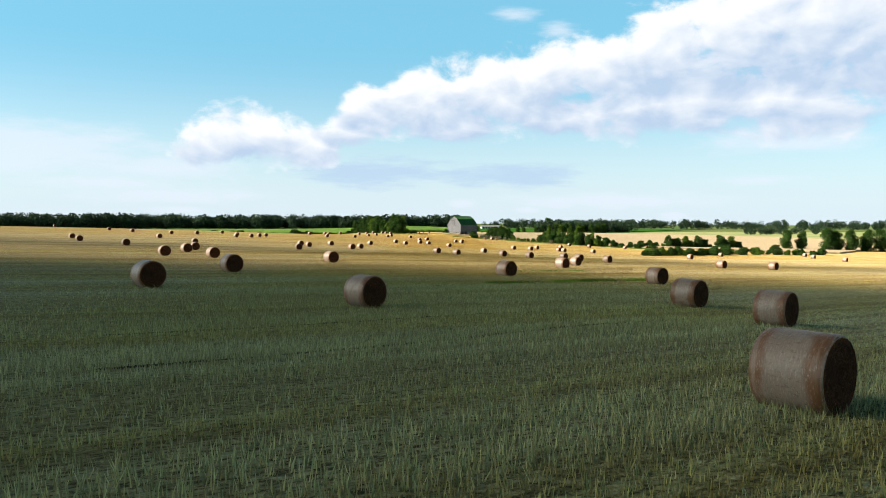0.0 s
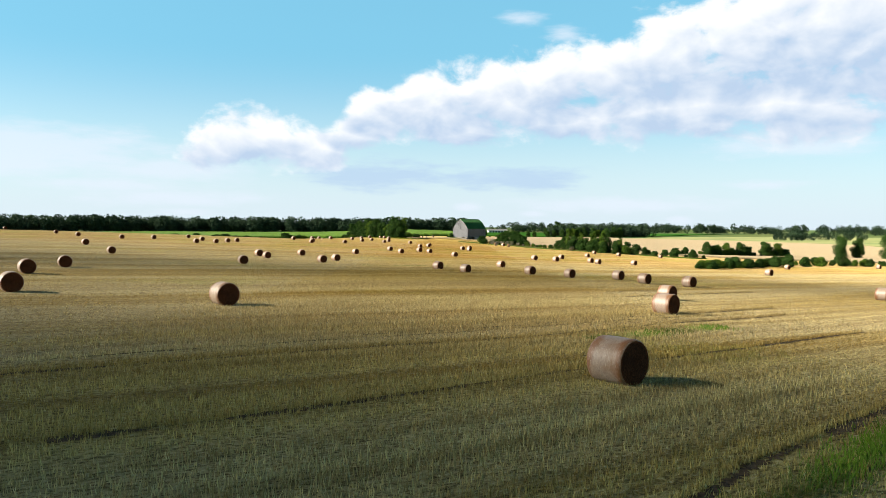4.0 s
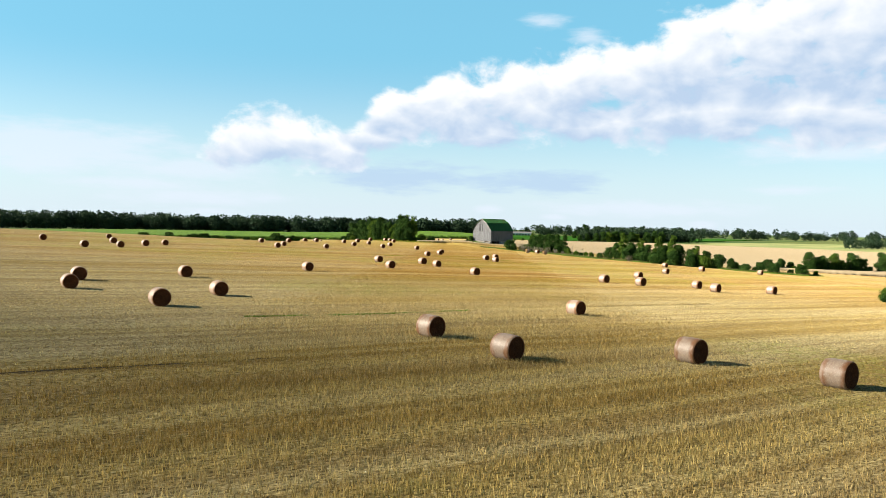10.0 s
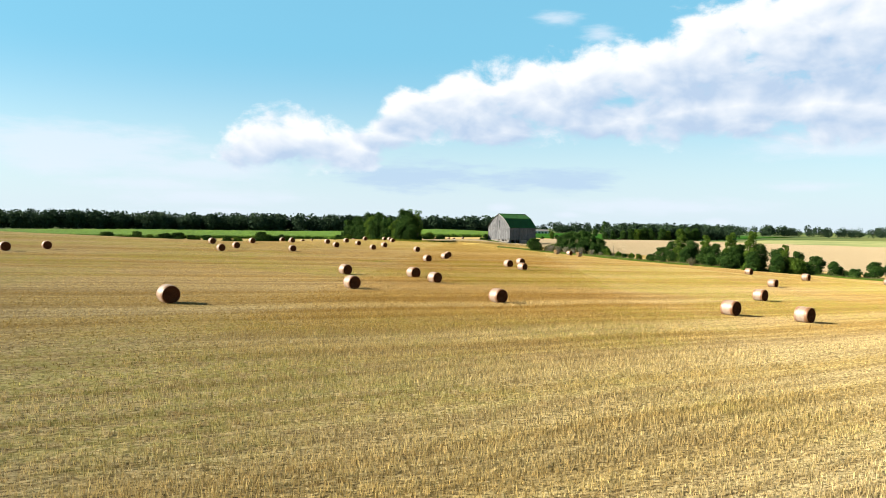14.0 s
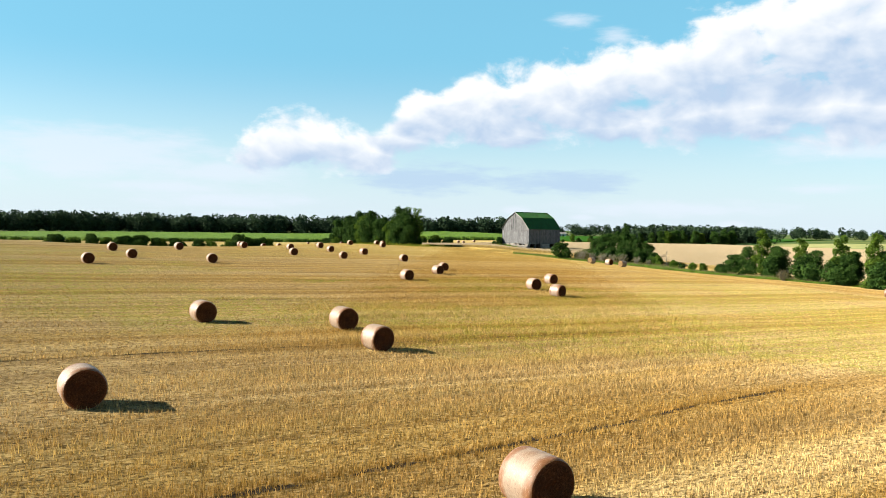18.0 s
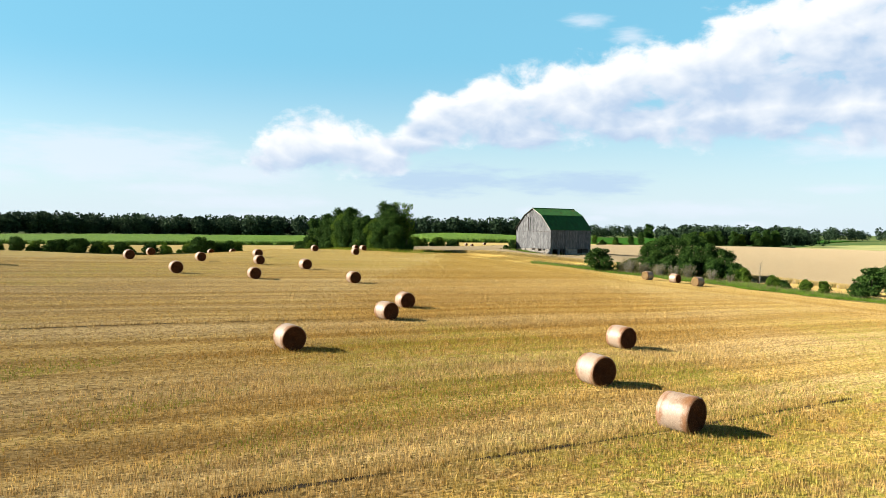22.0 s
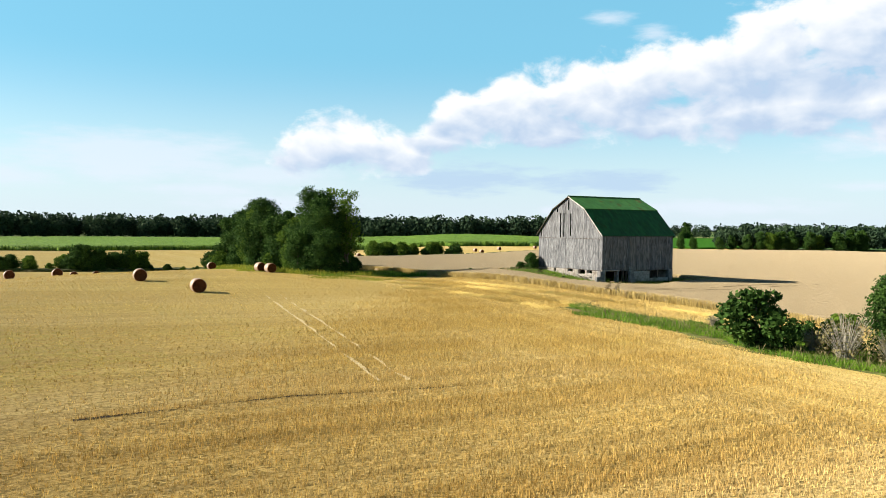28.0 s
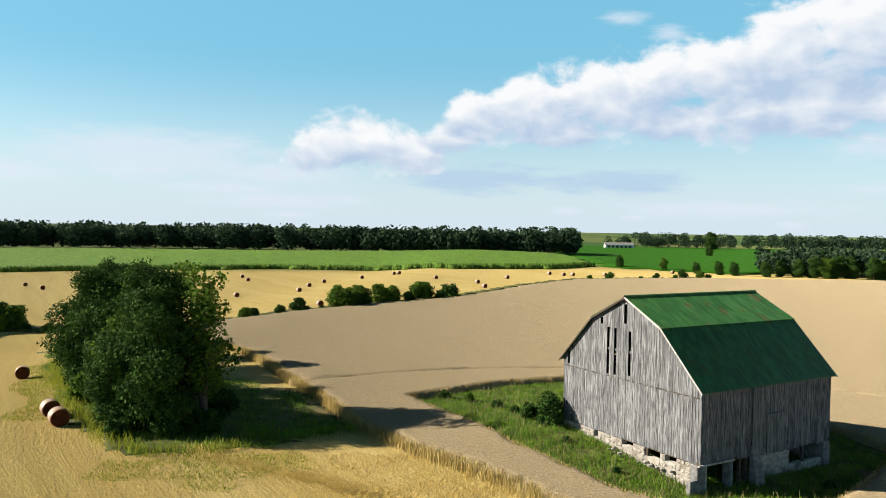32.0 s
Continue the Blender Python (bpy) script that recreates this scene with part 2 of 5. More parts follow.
def stalk_material():
    """Cut stalks: the field's own colour at their place, each a little lighter or darker."""
    m, n, s = material("stubble_stalk", 1.0, 0)
    c, _ = stubble_colour(n, n.add("ShaderNodeTexCoord").outputs["Object"], 0.0)
    pick = n.add("ShaderNodeNewGeometry").outputs["Random Per Island"]
    c = n.mix(n.steps(pick, 0.0, 1.0), n.mix(1.0, c, (.8, .75, .68), "MULTIPLY"), n.mix(1.0, c, (1.6, 1.56, 1.45), "MULTIPLY"))
    n.link(c, s.inputs["Base Color"])
    glow = n.add("ShaderNodeBsdfTranslucent")
    n.link(c, glow.inputs["Color"])
    both = n.add("ShaderNodeMixShader")
    both.inputs[0].default_value = .2
    n.link(s.outputs[0], both.inputs[1])
    n.link(glow.outputs[0], both.inputs[2])
    n.link(both.outputs[0], next(o for o in n.t.nodes if o.type == "OUTPUT_MATERIAL").inputs["Surface"])
    return m


def leafy(name, dark, light, rough=.6, through=.25, clump=.8, lift=0.0):
    """Leaves and blades; lift turns the shading of thin upright blades towards the sky, as a dense stand has it."""
    m, n, s = material(name, rough, .06)
    pick = n.add("ShaderNodeNewGeometry").outputs["Random Per Island"]
    at = n.add("ShaderNodeTexCoord").outputs["Object"]
    c = n.mix(n.math("ADD", n.math("MULTIPLY", pick, .55), n.math("MULTIPLY", n.steps(n.noise(at, clump, 3, .6), .38, .62), .45), clamp=True), dark, light)
    n.link(c, s.inputs["Base Color"])
    if lift:
        up = n.vec("ADD", n.vec("MULTIPLY", n.add("ShaderNodeNewGeometry").outputs["Normal"], (1 - lift,) * 3), (0, 0, lift))
        n.link(n.vec("NORMALIZE", up, (0, 0, 0)), s.inputs["Normal"])
    glow = n.add("ShaderNodeBsdfTranslucent")
    n.link(c, glow.inputs["Color"])
    both = n.add("ShaderNodeMixShader")
    both.inputs[0].default_value = through
    n.link(s.outputs[0], both.inputs[1])
    n.link(glow.outputs[0], both.inputs[2])
    out = next(o for o in n.t.nodes if o.type == "OUTPUT_MATERIAL")
    n.link(both.outputs[0], out.inputs["Surface"])
    return m


def noisy(name, a, b, scale, rough=.85, bump=.3, depth=.03, stretch=(1, 1, 1), spec=.2, metal=0.0, third=None):
    m, n, s = material(name, rough, spec, metal)
    at = n.scaled(n.add("ShaderNodeTexCoord").outputs["Object"], *stretch)
    f = n.noise(at, scale, 5, .62)
    c = n.mix(n.steps(f, .33, .67), a, b)
    if third:
        c = n.mix(n.math("MULTIPLY", n.steps(n.noise(at, scale * .23, 4, .6), .5, .68), .8), c, third)
    n.link(c, s.inputs["Base Color"])
    relief(n, s, n.noise(at, scale * 3, 4, .65), bump, depth)
    return m


def weathered_board():
    m, n, s = material("weathered_board", .85, .25)
    at = n.add("ShaderNodeTexCoord").outputs["Object"]
    one = n.add("ShaderNodeObjectInfo").outputs["Random"]
    at = n.vec("ADD", at, n.vec("MULTIPLY", n.add("ShaderNodeObjectInfo").outputs["Location"], (3.1, 3.1, 0)))
    grain = n.noise(n.scaled(at, 9, 9, .55), 2.2, 5, .7)
    stain = n.noise(n.scaled(at, 1.4, 1.4, .35), 1.3, 4, .6)
    c = n.mix(n.steps(grain, .32, .7), (.020, .022, .028), (.235, .245, .265))
    c = n.mix(n.math("MULTIPLY", n.steps(stain, .48, .72), .6), c, (.038, .039, .042))
    c = n.mix(n.math("MULTIPLY", one, .62), c, n.mix(1.0, c, (.45, .46, .49), "MULTIPLY"))
    n.link(c, s.inputs["Base Color"])
    relief(n, s, grain, .7, .015)
    return m


def green_metal(name, a, b, rust):
    m, n, s = material(name, .5, .35, .0)
    at = n.add("ShaderNodeTexCoord").outputs["Object"]
    one = n.add("ShaderNodeObjectInfo").outputs["Random"]
    f = n.noise(n.scaled(at, 1.6, .35, 1), 1.5, 5, .62)
    c = n.mix(n.steps(f, .3, .7), a, b)
    c = n.mix(n.math("MULTIPLY", one, .35), c, n.mix(1.0, c, (.6, .66, .62), "MULTIPLY"))
    fine = n.noise(n.scaled(n.vec("ADD", at, n.add("ShaderNodeObjectInfo").outputs["Location"]), 11, .35, .35), 1.0, 3, .6)
    c = n.mix(n.steps(fine, .42, .66, 0, .6), c, n.mix(1.0, c, (.42, .5, .5), "MULTIPLY"))
    r = n.noise(n.scaled(n.vec("ADD", at, n.add("ShaderNodeObjectInfo").outputs["Location"]), .7, .5, 1), .9, 5, .68)
    c = n.mix(n.math("MULTIPLY", n.steps(r, .54, .72), rust), c, (.10, .055, .026))
    n.link(c, s.inputs["Base Color"])
    n.link(n.steps(r, .5, .8, .5, .85), s.inputs["Roughness"])
    relief(n, s, f, .25, .02)
    return m


def hay_side():
    m, n, s = material("netted_hay", .46, .5)
    at = n.add("ShaderNodeTexCoord").outputs["Object"]
    one = n.add("ShaderNodeObjectInfo").outputs["Random"]
    shift = n.vec("ADD", at, n.vec("MULTIPLY", n.add("ShaderNodeObjectInfo").outputs["Location"], (.7, .7, 0)))
    ring = n.noise(n.scaled(shift, 3.2, .3, .3), 1.6, 4, .6)
    straw = n.noise(n.scaled(shift, 12, 3, 3), 3.0, 4, .7)
    patchy = n.noise(shift, 1.3, 3, .55)
    px = n.add("ShaderNodeSeparateXYZ")
    n.link(at, px.inputs[0])
    c = n.mix(n.steps(straw, .3, .7), (.120, .072, .045), (.255, .172, .122))
    rim = n.steps(n.math("ADD", n.math("ABSOLUTE", px.outputs[0]), n.math("MULTIPLY", n.math("SUBTRACT", patchy, .5), .5)), .3, .5)
    # pale net over the middle, its whitish sheen painted into the colour
    c = n.mix(n.math("MULTIPLY", n.math("SUBTRACT", 1.0, rim), .6), c, (.30, .245, .205))
    c = n.mix(n.math("MULTIPLY", rim, .75), c, (.175, .068, .022))
    c = n.mix(n.math("MULTIPLY", n.steps(ring, .5, .66), .55), c, (.31, .25, .20))
    c = n.mix(n.math("MULTIPLY", n.steps(patchy, .52, .7), .5), c, (.160, .080, .032))
    # light straw speckle that also paints glints of the net
    c = n.mix(n.math("MULTIPLY", n.steps(straw, .54, .70), .55), c, (.40, .35, .30))
    c = n.mix(n.math("MULTIPLY", n.steps(n.noise(n.scaled(shift, 5, 9, 9), 2.0, 4, .7), .54, .68), .5), c, (.10, .065, .042))
    c = n.mix(n.math("MULTIPLY", one, .4), c, n.mix(1.0, c, (.8, .76, .66), "MULTIPLY"))
    n.link(c, s.inputs["Base Color"])
    relief(n, s, n.math("ADD", straw, n.math("MULTIPLY", ring, .8)), .6, .03)
    return m


def hay_end(name, gain):
    m, n, s = material(name, .95, .05)
    at = n.add("ShaderNodeTexCoord").outputs["Object"]
    p = n.add("ShaderNodeSeparateXYZ")
    n.link(at, p.inputs[0])
    y, z = p.outputs[1], p.outputs[2]
    r = n.math("SQRT", n.math("ADD", n.math("MULTIPLY", y, y), n.math("MULTIPLY", z, z)))
    turn = n.math("DIVIDE", n.math("ARCTAN2", y, z), 6.28318)
    rings = n.math("FRACT", n.math("ADD", n.math("MULTIPLY", r, 9.0), n.math("ADD", turn, n.math("MULTIPLY", n.noise(at, 3.2, 5, .7), 5.0))))
    straw = n.noise(at, 22, 4, .7)
    # straw tones kept far too dark: the shade on the ends is painted in
    c = n.mix(n.math("MULTIPLY", n.steps(rings, .1, 1.0), .6), (.034, .017, .009), (.075, .038, .018))
    c = n.mix(n.math("MULTIPLY", n.steps(straw, .45, .75), .7), c, (.135, .078, .038))
    c = n.mix(n.math("MULTIPLY", n.steps(n.noise(at, 2.1, 4, .6), .5, .68), .6), c, (.028, .015, .009))
    c = n.mix(n.steps(r, .56, .70, 0, .6), c, (.155, .075, .035))
    n.link(n.mix(1.0, c, gain, "MULTIPLY"), s.inputs["Base Color"])
    relief(n, s, n.math("ADD", rings, straw), .8, .04)
    return m


STUBBLE = stubble_material()
STALK = stalk_material()
STUBBLE_BLADE = leafy("stubble_stalk", (.142, .099, .032), (.269, .205, .079), .8, .2)
GRASS = leafy("grass_blade", (.03, .085, .008), (.135, .235, .022), .6, .3, lift=.25)
DRY_GRASS = leafy("dry_grass", (.085, .08, .035), (.20, .18, .09), .8, .25)
GRASS_BED = noisy("grass_bed", (.035, .042, .010), (.085, .095, .022), 1.6, .95, .6, .1, third=(.13, .098, .036))
WHEAT = noisy("ripe_wheat", (.185, .148, .09), (.30, .245, .16), 7.0, .95, .8, .12, third=(.235, .19, .118), spec=.05)
WHEAT_EAR = leafy("wheat_ear", (.26, .19, .06), (.43, .34, .14), .9, .25, lift=.45)
WHEAT_TOP = leafy("wheat_top", (.27, .22, .14), (.43, .36, .24), .9, .2, lift=.5)
CORN = noisy("corn_leaves", (.035, .095, .006), (.115, .205, .014), .9, .8, 1.0, .5, stretch=(.35, 2.2, 1))
# darker than the corn top: shade of the field's front put into the leaves
CORN_SHADED = leafy("shaded_corn_leaf", (.018, .055, .008), (.07, .13, .02), .6, .2)
SOY = noisy("bean_field", (.010, .050, .004), (.026, .085, .008), .5, 1.0, .6, .2, spec=.02)
PASTURE = noisy("pale_pasture", (.095, .126, .040), (.190, .190, .079), .03, .95, .4, .2, third=(.071, .118, .028))
LEAF = leafy("tree_leaf", (.007, .024, .006), (.046, .095, .018), .9, .14)
LEAF_BRIGHT = leafy("bright_leaf", (.018, .05, .007), (.095, .155, .02), .9, .3)
# bluish lift in the far leaves paints the haze of distance
LEAF_FAR = leafy("far_leaf", (.009, .022, .015), (.038, .066, .034), .9, .15, .09)
BARK = noisy("bark", (.047, .038, .028), (.126, .103, .079), 6, .95, .8, .05, stretch=(1, 1, .3))
TWIG = noisy("dead_twig", (.13, .125, .10), (.27, .255, .21), 8, .95, .3, .01)
BOARD = weathered_board()
TRIM = noisy("pale_trim", (.221, .213, .205), (.363, .356, .348), 5, .8, .3, .01)
DOOR_BOARD = noisy("door_board", (.06, .065, .071), (.15, .157, .167), 3, .85, .4, .01, stretch=(3, 3, .3))
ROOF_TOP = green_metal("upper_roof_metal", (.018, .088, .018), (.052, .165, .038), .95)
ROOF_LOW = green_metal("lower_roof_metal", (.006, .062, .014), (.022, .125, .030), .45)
STONE = noisy("limewashed_stone", (.20, .187, .172), (.37, .35, .325), 4, .95, .7, .05, third=(.115, .098, .08))
CONCRETE = noisy("old_concrete", (.10, .10, .105), (.20, .20, .205), 3, .95, .4, .02)
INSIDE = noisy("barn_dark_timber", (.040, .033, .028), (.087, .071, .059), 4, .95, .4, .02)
HAY_SIDE = hay_side()
# first copy carries painted shade, the golden one is near straw's own colour
HAY_END_SHADED, HAY_GOLD = hay_end("shaded_rolled_hay", (1.3, .95, .85)), hay_end("golden_rolled_hay", (3.4, 4.4, 4.2))
WHITE_PAINT = noisy("white_paint", (.553, .553, .553), (.82, .82, .82), 1, .6, .1, .01)


# ---- building blocks ----
def tag_part(ob, parent, label=""):
    ob.parent = parent
    if label:
        ob["label"] = label
    return ob


def part(name, bm, mat, parent=None, label="", smooth=False):
    me = bpy.data.meshes.new(name)
    bm.to_mesh(me)
    bm.free()
    me.materials.append(mat)
    if smooth:
        me.polygons.foreach_set("use_smooth", [True] * len(me.polygons))
    ob = new(name, me)
    return tag_part(ob, parent, label) if parent else ob


def quick_mesh(name, verts, faces, mat, smooth=False):
    """verts: (n, 3) array; faces: (m, 3 or 4) array."""
    me = bpy.data.meshes.new(name)
    k = faces.shape[1]
    me.vertices.add(len(verts))
    me.vertices.foreach_set("co", np.asarray(verts, np.float32).ravel())
    me.loops.add(faces.size)
    me.loops.foreach_set("vertex_index", faces.astype(np.int32).ravel())
    me.polygons.add(len(faces))
    me.polygons.foreach_set("loop_start", np.arange(0, faces.size, k, dtype=np.int32))
    me.polygons.foreach_set("loop_total", np.full(len(faces), k, dtype=np.int32))
    if smooth:
        me.polygons.foreach_set("use_smooth", np.ones(len(faces), dtype=bool))
    me.materials.append(mat)
    me.update(calc_edges=True)
    return me


def empty(name, m, label, category, group="", kind=""):
    ob = new(name)
    ob.matrix_basis = m
    return tagged(ob, label, category, group, kind)


def box(bm, x0, x1, y0, y1, z0, z1, bevel=0.0):
    r = bmesh.ops.create_cube(bm, size=1.0)
    for v in r["verts"]:
        v.co = Vector((x0 + (x1 - x0) * (v.co.x + .5), y0 + (y1 - y0) * (v.co.y + .5), z0 + (z1 - z0) * (v.co.z + .5)))
    if bevel:
        bmesh.ops.bevel(bm, geom=list({e for v in r["verts"] for e in v.link_edges}), offset=bevel, segments=1, affect="EDGES")
    return bm


def box_part(name, dims, mat, parent, label="", bevel=.01):
    return part(name, box(bmesh.new(), *dims, bevel=bevel), mat, parent, label)


def leaves(rng, blobs, count, size, reach=1.22):
    """Leaf quads on and in a set of blobs (x, y, z, rx, ry, rz): an (n, 4, 3) array."""
    b = np.array(blobs, float)
    w = (b[:, 3] * b[:, 4] + b[:, 4] * b[:, 5] + b[:, 3] * b[:, 5])
    k = rng.choice(len(b), count, p=w / w.sum())
    d = rng.normal(size=(count, 3))
    d /= np.linalg.norm(d, axis=1)[:, None]
    r = np.clip(rng.normal(.9, .14, count), .35, reach)
    bump = 1 + (.3 if reach < 1 else 1) * (.16 * np.sin(d[:, 0] * 7 + k) * np.sin(d[:, 1] * 6 + 2 * k) + .12 * np.sin(d[:, 2] * 9 + k))
    c = b[k, :3] + d * b[k, 3:6] * (r * bump)[:, None]
    nrm = d * .7 + rng.normal(size=(count, 3)) * .7
    nrm /= np.linalg.norm(nrm, axis=1)[:, None]
    u = np.cross(nrm, rng.normal(size=(count, 3)))
    u /= np.linalg.norm(u, axis=1)[:, None]
    v = np.cross(nrm, u)
    s = size * rng.uniform(.55, 1.35, count)[:, None]
    a = rng.uniform(.5, .85, count)[:, None]
    return np.stack([c - u * s, c - v * s * a, c + u * s, c + v * s * a], 1)


def quads_mesh(name, q, mat):
    return quick_mesh(name, q.reshape(-1, 3), np.arange(len(q) * 4).reshape(-1, 4), mat)


def tube(bm, pts, radii, sides=7):
    rings = []
    for i, (p, r) in enumerate(zip(pts, radii)):
        p = Vector(p)
        way = Vector(pts[min(i + 1, len(pts) - 1)]) - Vector(pts[max(i - 1, 0)])
        side = way.orthogonal().normalized()
        up = way.cross(side).normalized()
        rings.append([bm.verts.new(p + r * (math.cos(a) * side + math.sin(a) * up)) for a in [2 * math.pi * j / sides for j in range(sides)]])
    for a, b in zip(rings, rings[1:]):
        for j in range(sides):
            bm.faces.new((a[j], a[(j + 1) % sides], b[(j + 1) % sides], b[j]))
    bm.faces.new(rings[-1])
    return bm


def tree_shape(rng, height, width, low, blobs):
    """Blobs of a crown from a height low upwards."""
    out = []
    for i in range(blobs):
        f = (i + .5) / blobs
        z = low + (height - low) * f
        reach = width * .5 * (1.0 - .75 * abs(f - .42) ** 1.3 * 1.5) * rng.uniform(.3, .85)
        a = rng.uniform(0, 6.283)
        r = width * rng.uniform(.16, .27) * (1.1 - .45 * f)
        z = min(z, height - r * .8)
        out.append((math.cos(a) * reach, math.sin(a) * reach, z, r, r, r * rng.uniform(.75, 1.0)))
    out.append((0, 0, low + (height - low) * .45, width * .3, width * .3, (height - low) * .42))
    return out


def trunk_shape(rng, height, blobs, girth):
    bm = bmesh.new()
    top = height * .72
    lean = (rng.uniform(-.3, .3), rng.uniform(-.3, .3))
    tube(bm, [(0, 0, -.3), (lean[0] * .2, lean[1] * .2, top * .3), (lean[0], lean[1], top * .65), (lean[0] * 1.4, lean[1] * 1.4, top)], [girth * 1.25, girth, girth * .62, girth * .25], 8)
    for b in blobs[: 9]:
        z0 = min(max(b[2] * .55, height * .12), top * .8)
        f = z0 / top
        s = (lean[0] * f, lean[1] * f, z0)
        mid = (s[0] + (b[0] - s[0]) * .55, s[1] + (b[1] - s[1]) * .55, z0 + (b[2] - z0) * .4)
        tube(bm, [s, mid, (b[0], b[1], b[2])], [girth * .42, girth * .28, girth * .08], 5)
    return bm


def tree(name, seed, height, width, low, blobs, count, size, mat, label, category="tree"):
    """A tree or shrub at the origin: trunk with limbs, and a crown of leaves."""
    rng = np.random.default_rng(seed)
    shape = tree_shape(rng, height, width, low, blobs)
    ob = empty(name, Matrix(), label, category)
    part("trunk", trunk_shape(rng, height, shape, .035 * height ** .9), BARK, ob, smooth=True)
    crown = new("crown", quads_mesh("crown", leaves(rng, shape, count, size), mat))
    tag_part(crown, ob)
    return ob


def put_copy(ob, x, y, turn, scale, group="", label=""):
    c = copy_thing(ob, pose(x, y, float(ground_z(x, y)), 0, 0, turn))
    c.scale = (scale, scale, scale)
    if group:
        c["group"] = group
    if label:
        c["label"] = label
    return c


# ---- the ground ----
PROFILE_Y = [-400, -200, -100, 0, 35, 75, 100, 150, 200, 250, 300, 350, 400, 440, 460, 480, 520, 600, 700, 900, 1300, 4000]
PROFILE_Z = [9, 4, 1.2, -1.95, -3.26, -4.31, -4.87, -5.97, -6.61, -7.25, -7.49, -7.39, -7.33, -7.13, -7.5, -7.9, -8.3, -9, -9.2, -9.6, -10, -10]
SLOPE_Y = [-400, 40, 100, 150, 220, 300, 365, 430, 455, 475, 520, 600, 4000]
SLOPE_V = [-0.02, -0.0276, -0.0274, -0.0306, -0.0367, -0.038, -0.0366, -0.0304, -0.014, -0.008, -0.004, 0, 0]


def ground_z(x, y):
    """The height of the ground: it falls ahead and to one side, and dips past the barn."""
    z = s = 0.0
    for d, w in ((-14, .15), (-7, .2), (0, .3), (7, .2), (14, .15)):
        z = z + w * np.interp(y + d, PROFILE_Y, PROFILE_Z)
        s = s + w * np.interp(y + d, SLOPE_Y, SLOPE_V)
    mound = 1.0 * np.exp(-((x - 8) ** 2 + (y - 446) ** 2) / 260.0)
    toe = .65 * np.exp(-(x ** 2 + (y - 449) ** 2) / 60.0) - .42 * np.exp(-((x - 12) ** 2 + (y - 439) ** 2) / 90.0)
    mound = mound + toe
    side, deep = np.clip((-x - 42) / 43, 0, 1), np.clip((y - 335) / 85, 0, 1)
    mound = mound + 3.2 * np.exp(-((x + 50) / 80) ** 2 - ((y - 800) / 60) ** 2)
    mound = mound - 3.0 * side * side * (3 - 2 * side) * deep * deep * (3 - 2 * deep) * np.clip((860 - y) / 130, .3, 1)
    return z + s * 170 * np.tanh(x / 170) + mound + .05 * np.sin(x * .21 + y * .13) * np.sin(y * .17 - x * .09)


def spaced(*runs):
    out = []
    for a, b, step in runs:
        out += list(np.arange(a, b, step))
    return np.array(out + [runs[-1][1]])


def make_ground():
    xs = spaced((-4500, -600, 300), (-600, -200, 40), (-200, -60, 6), (-60, 60, 2), (60, 200, 6), (200, 600, 40), (600, 4500, 300))
    ys = spaced((-3000, -400, 300), (-400, -40, 20), (-40, 480, 2), (480, 800, 6), (800, 1400, 40), (1400, 4800, 300))
    gx, gy = np.meshgrid(xs, ys)
    v = np.stack([gx, gy, ground_z(gx, gy)], -1).reshape(-1, 3)
    i = np.arange(len(xs) * len(ys)).reshape(len(ys), len(xs))
    f = np.stack([i[:-1, :-1], i[:-1, 1:], i[1:, 1:], i[1:, :-1]], -1).reshape(-1, 4)
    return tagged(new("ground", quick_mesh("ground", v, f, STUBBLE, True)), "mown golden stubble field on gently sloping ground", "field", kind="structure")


make_ground()
ROW_X = np.array([math.cos(ROW_TURN), math.sin(ROW_TURN)])
ROW_Y = np.array([-math.sin(ROW_TURN), math.cos(ROW_TURN)])


def inside(px, py, poly):
    hit = np.zeros(px.shape, bool)
    for (x0, y0), (x1, y1) in zip(poly, poly[1:] + poly[:1]):
        cross = ((y0 > py) != (y1 > py)) & (px < (x1 - x0) * (py - y0) / (y1 - y0 + 1e-9) + x0)
        hit ^= cross
    return hit


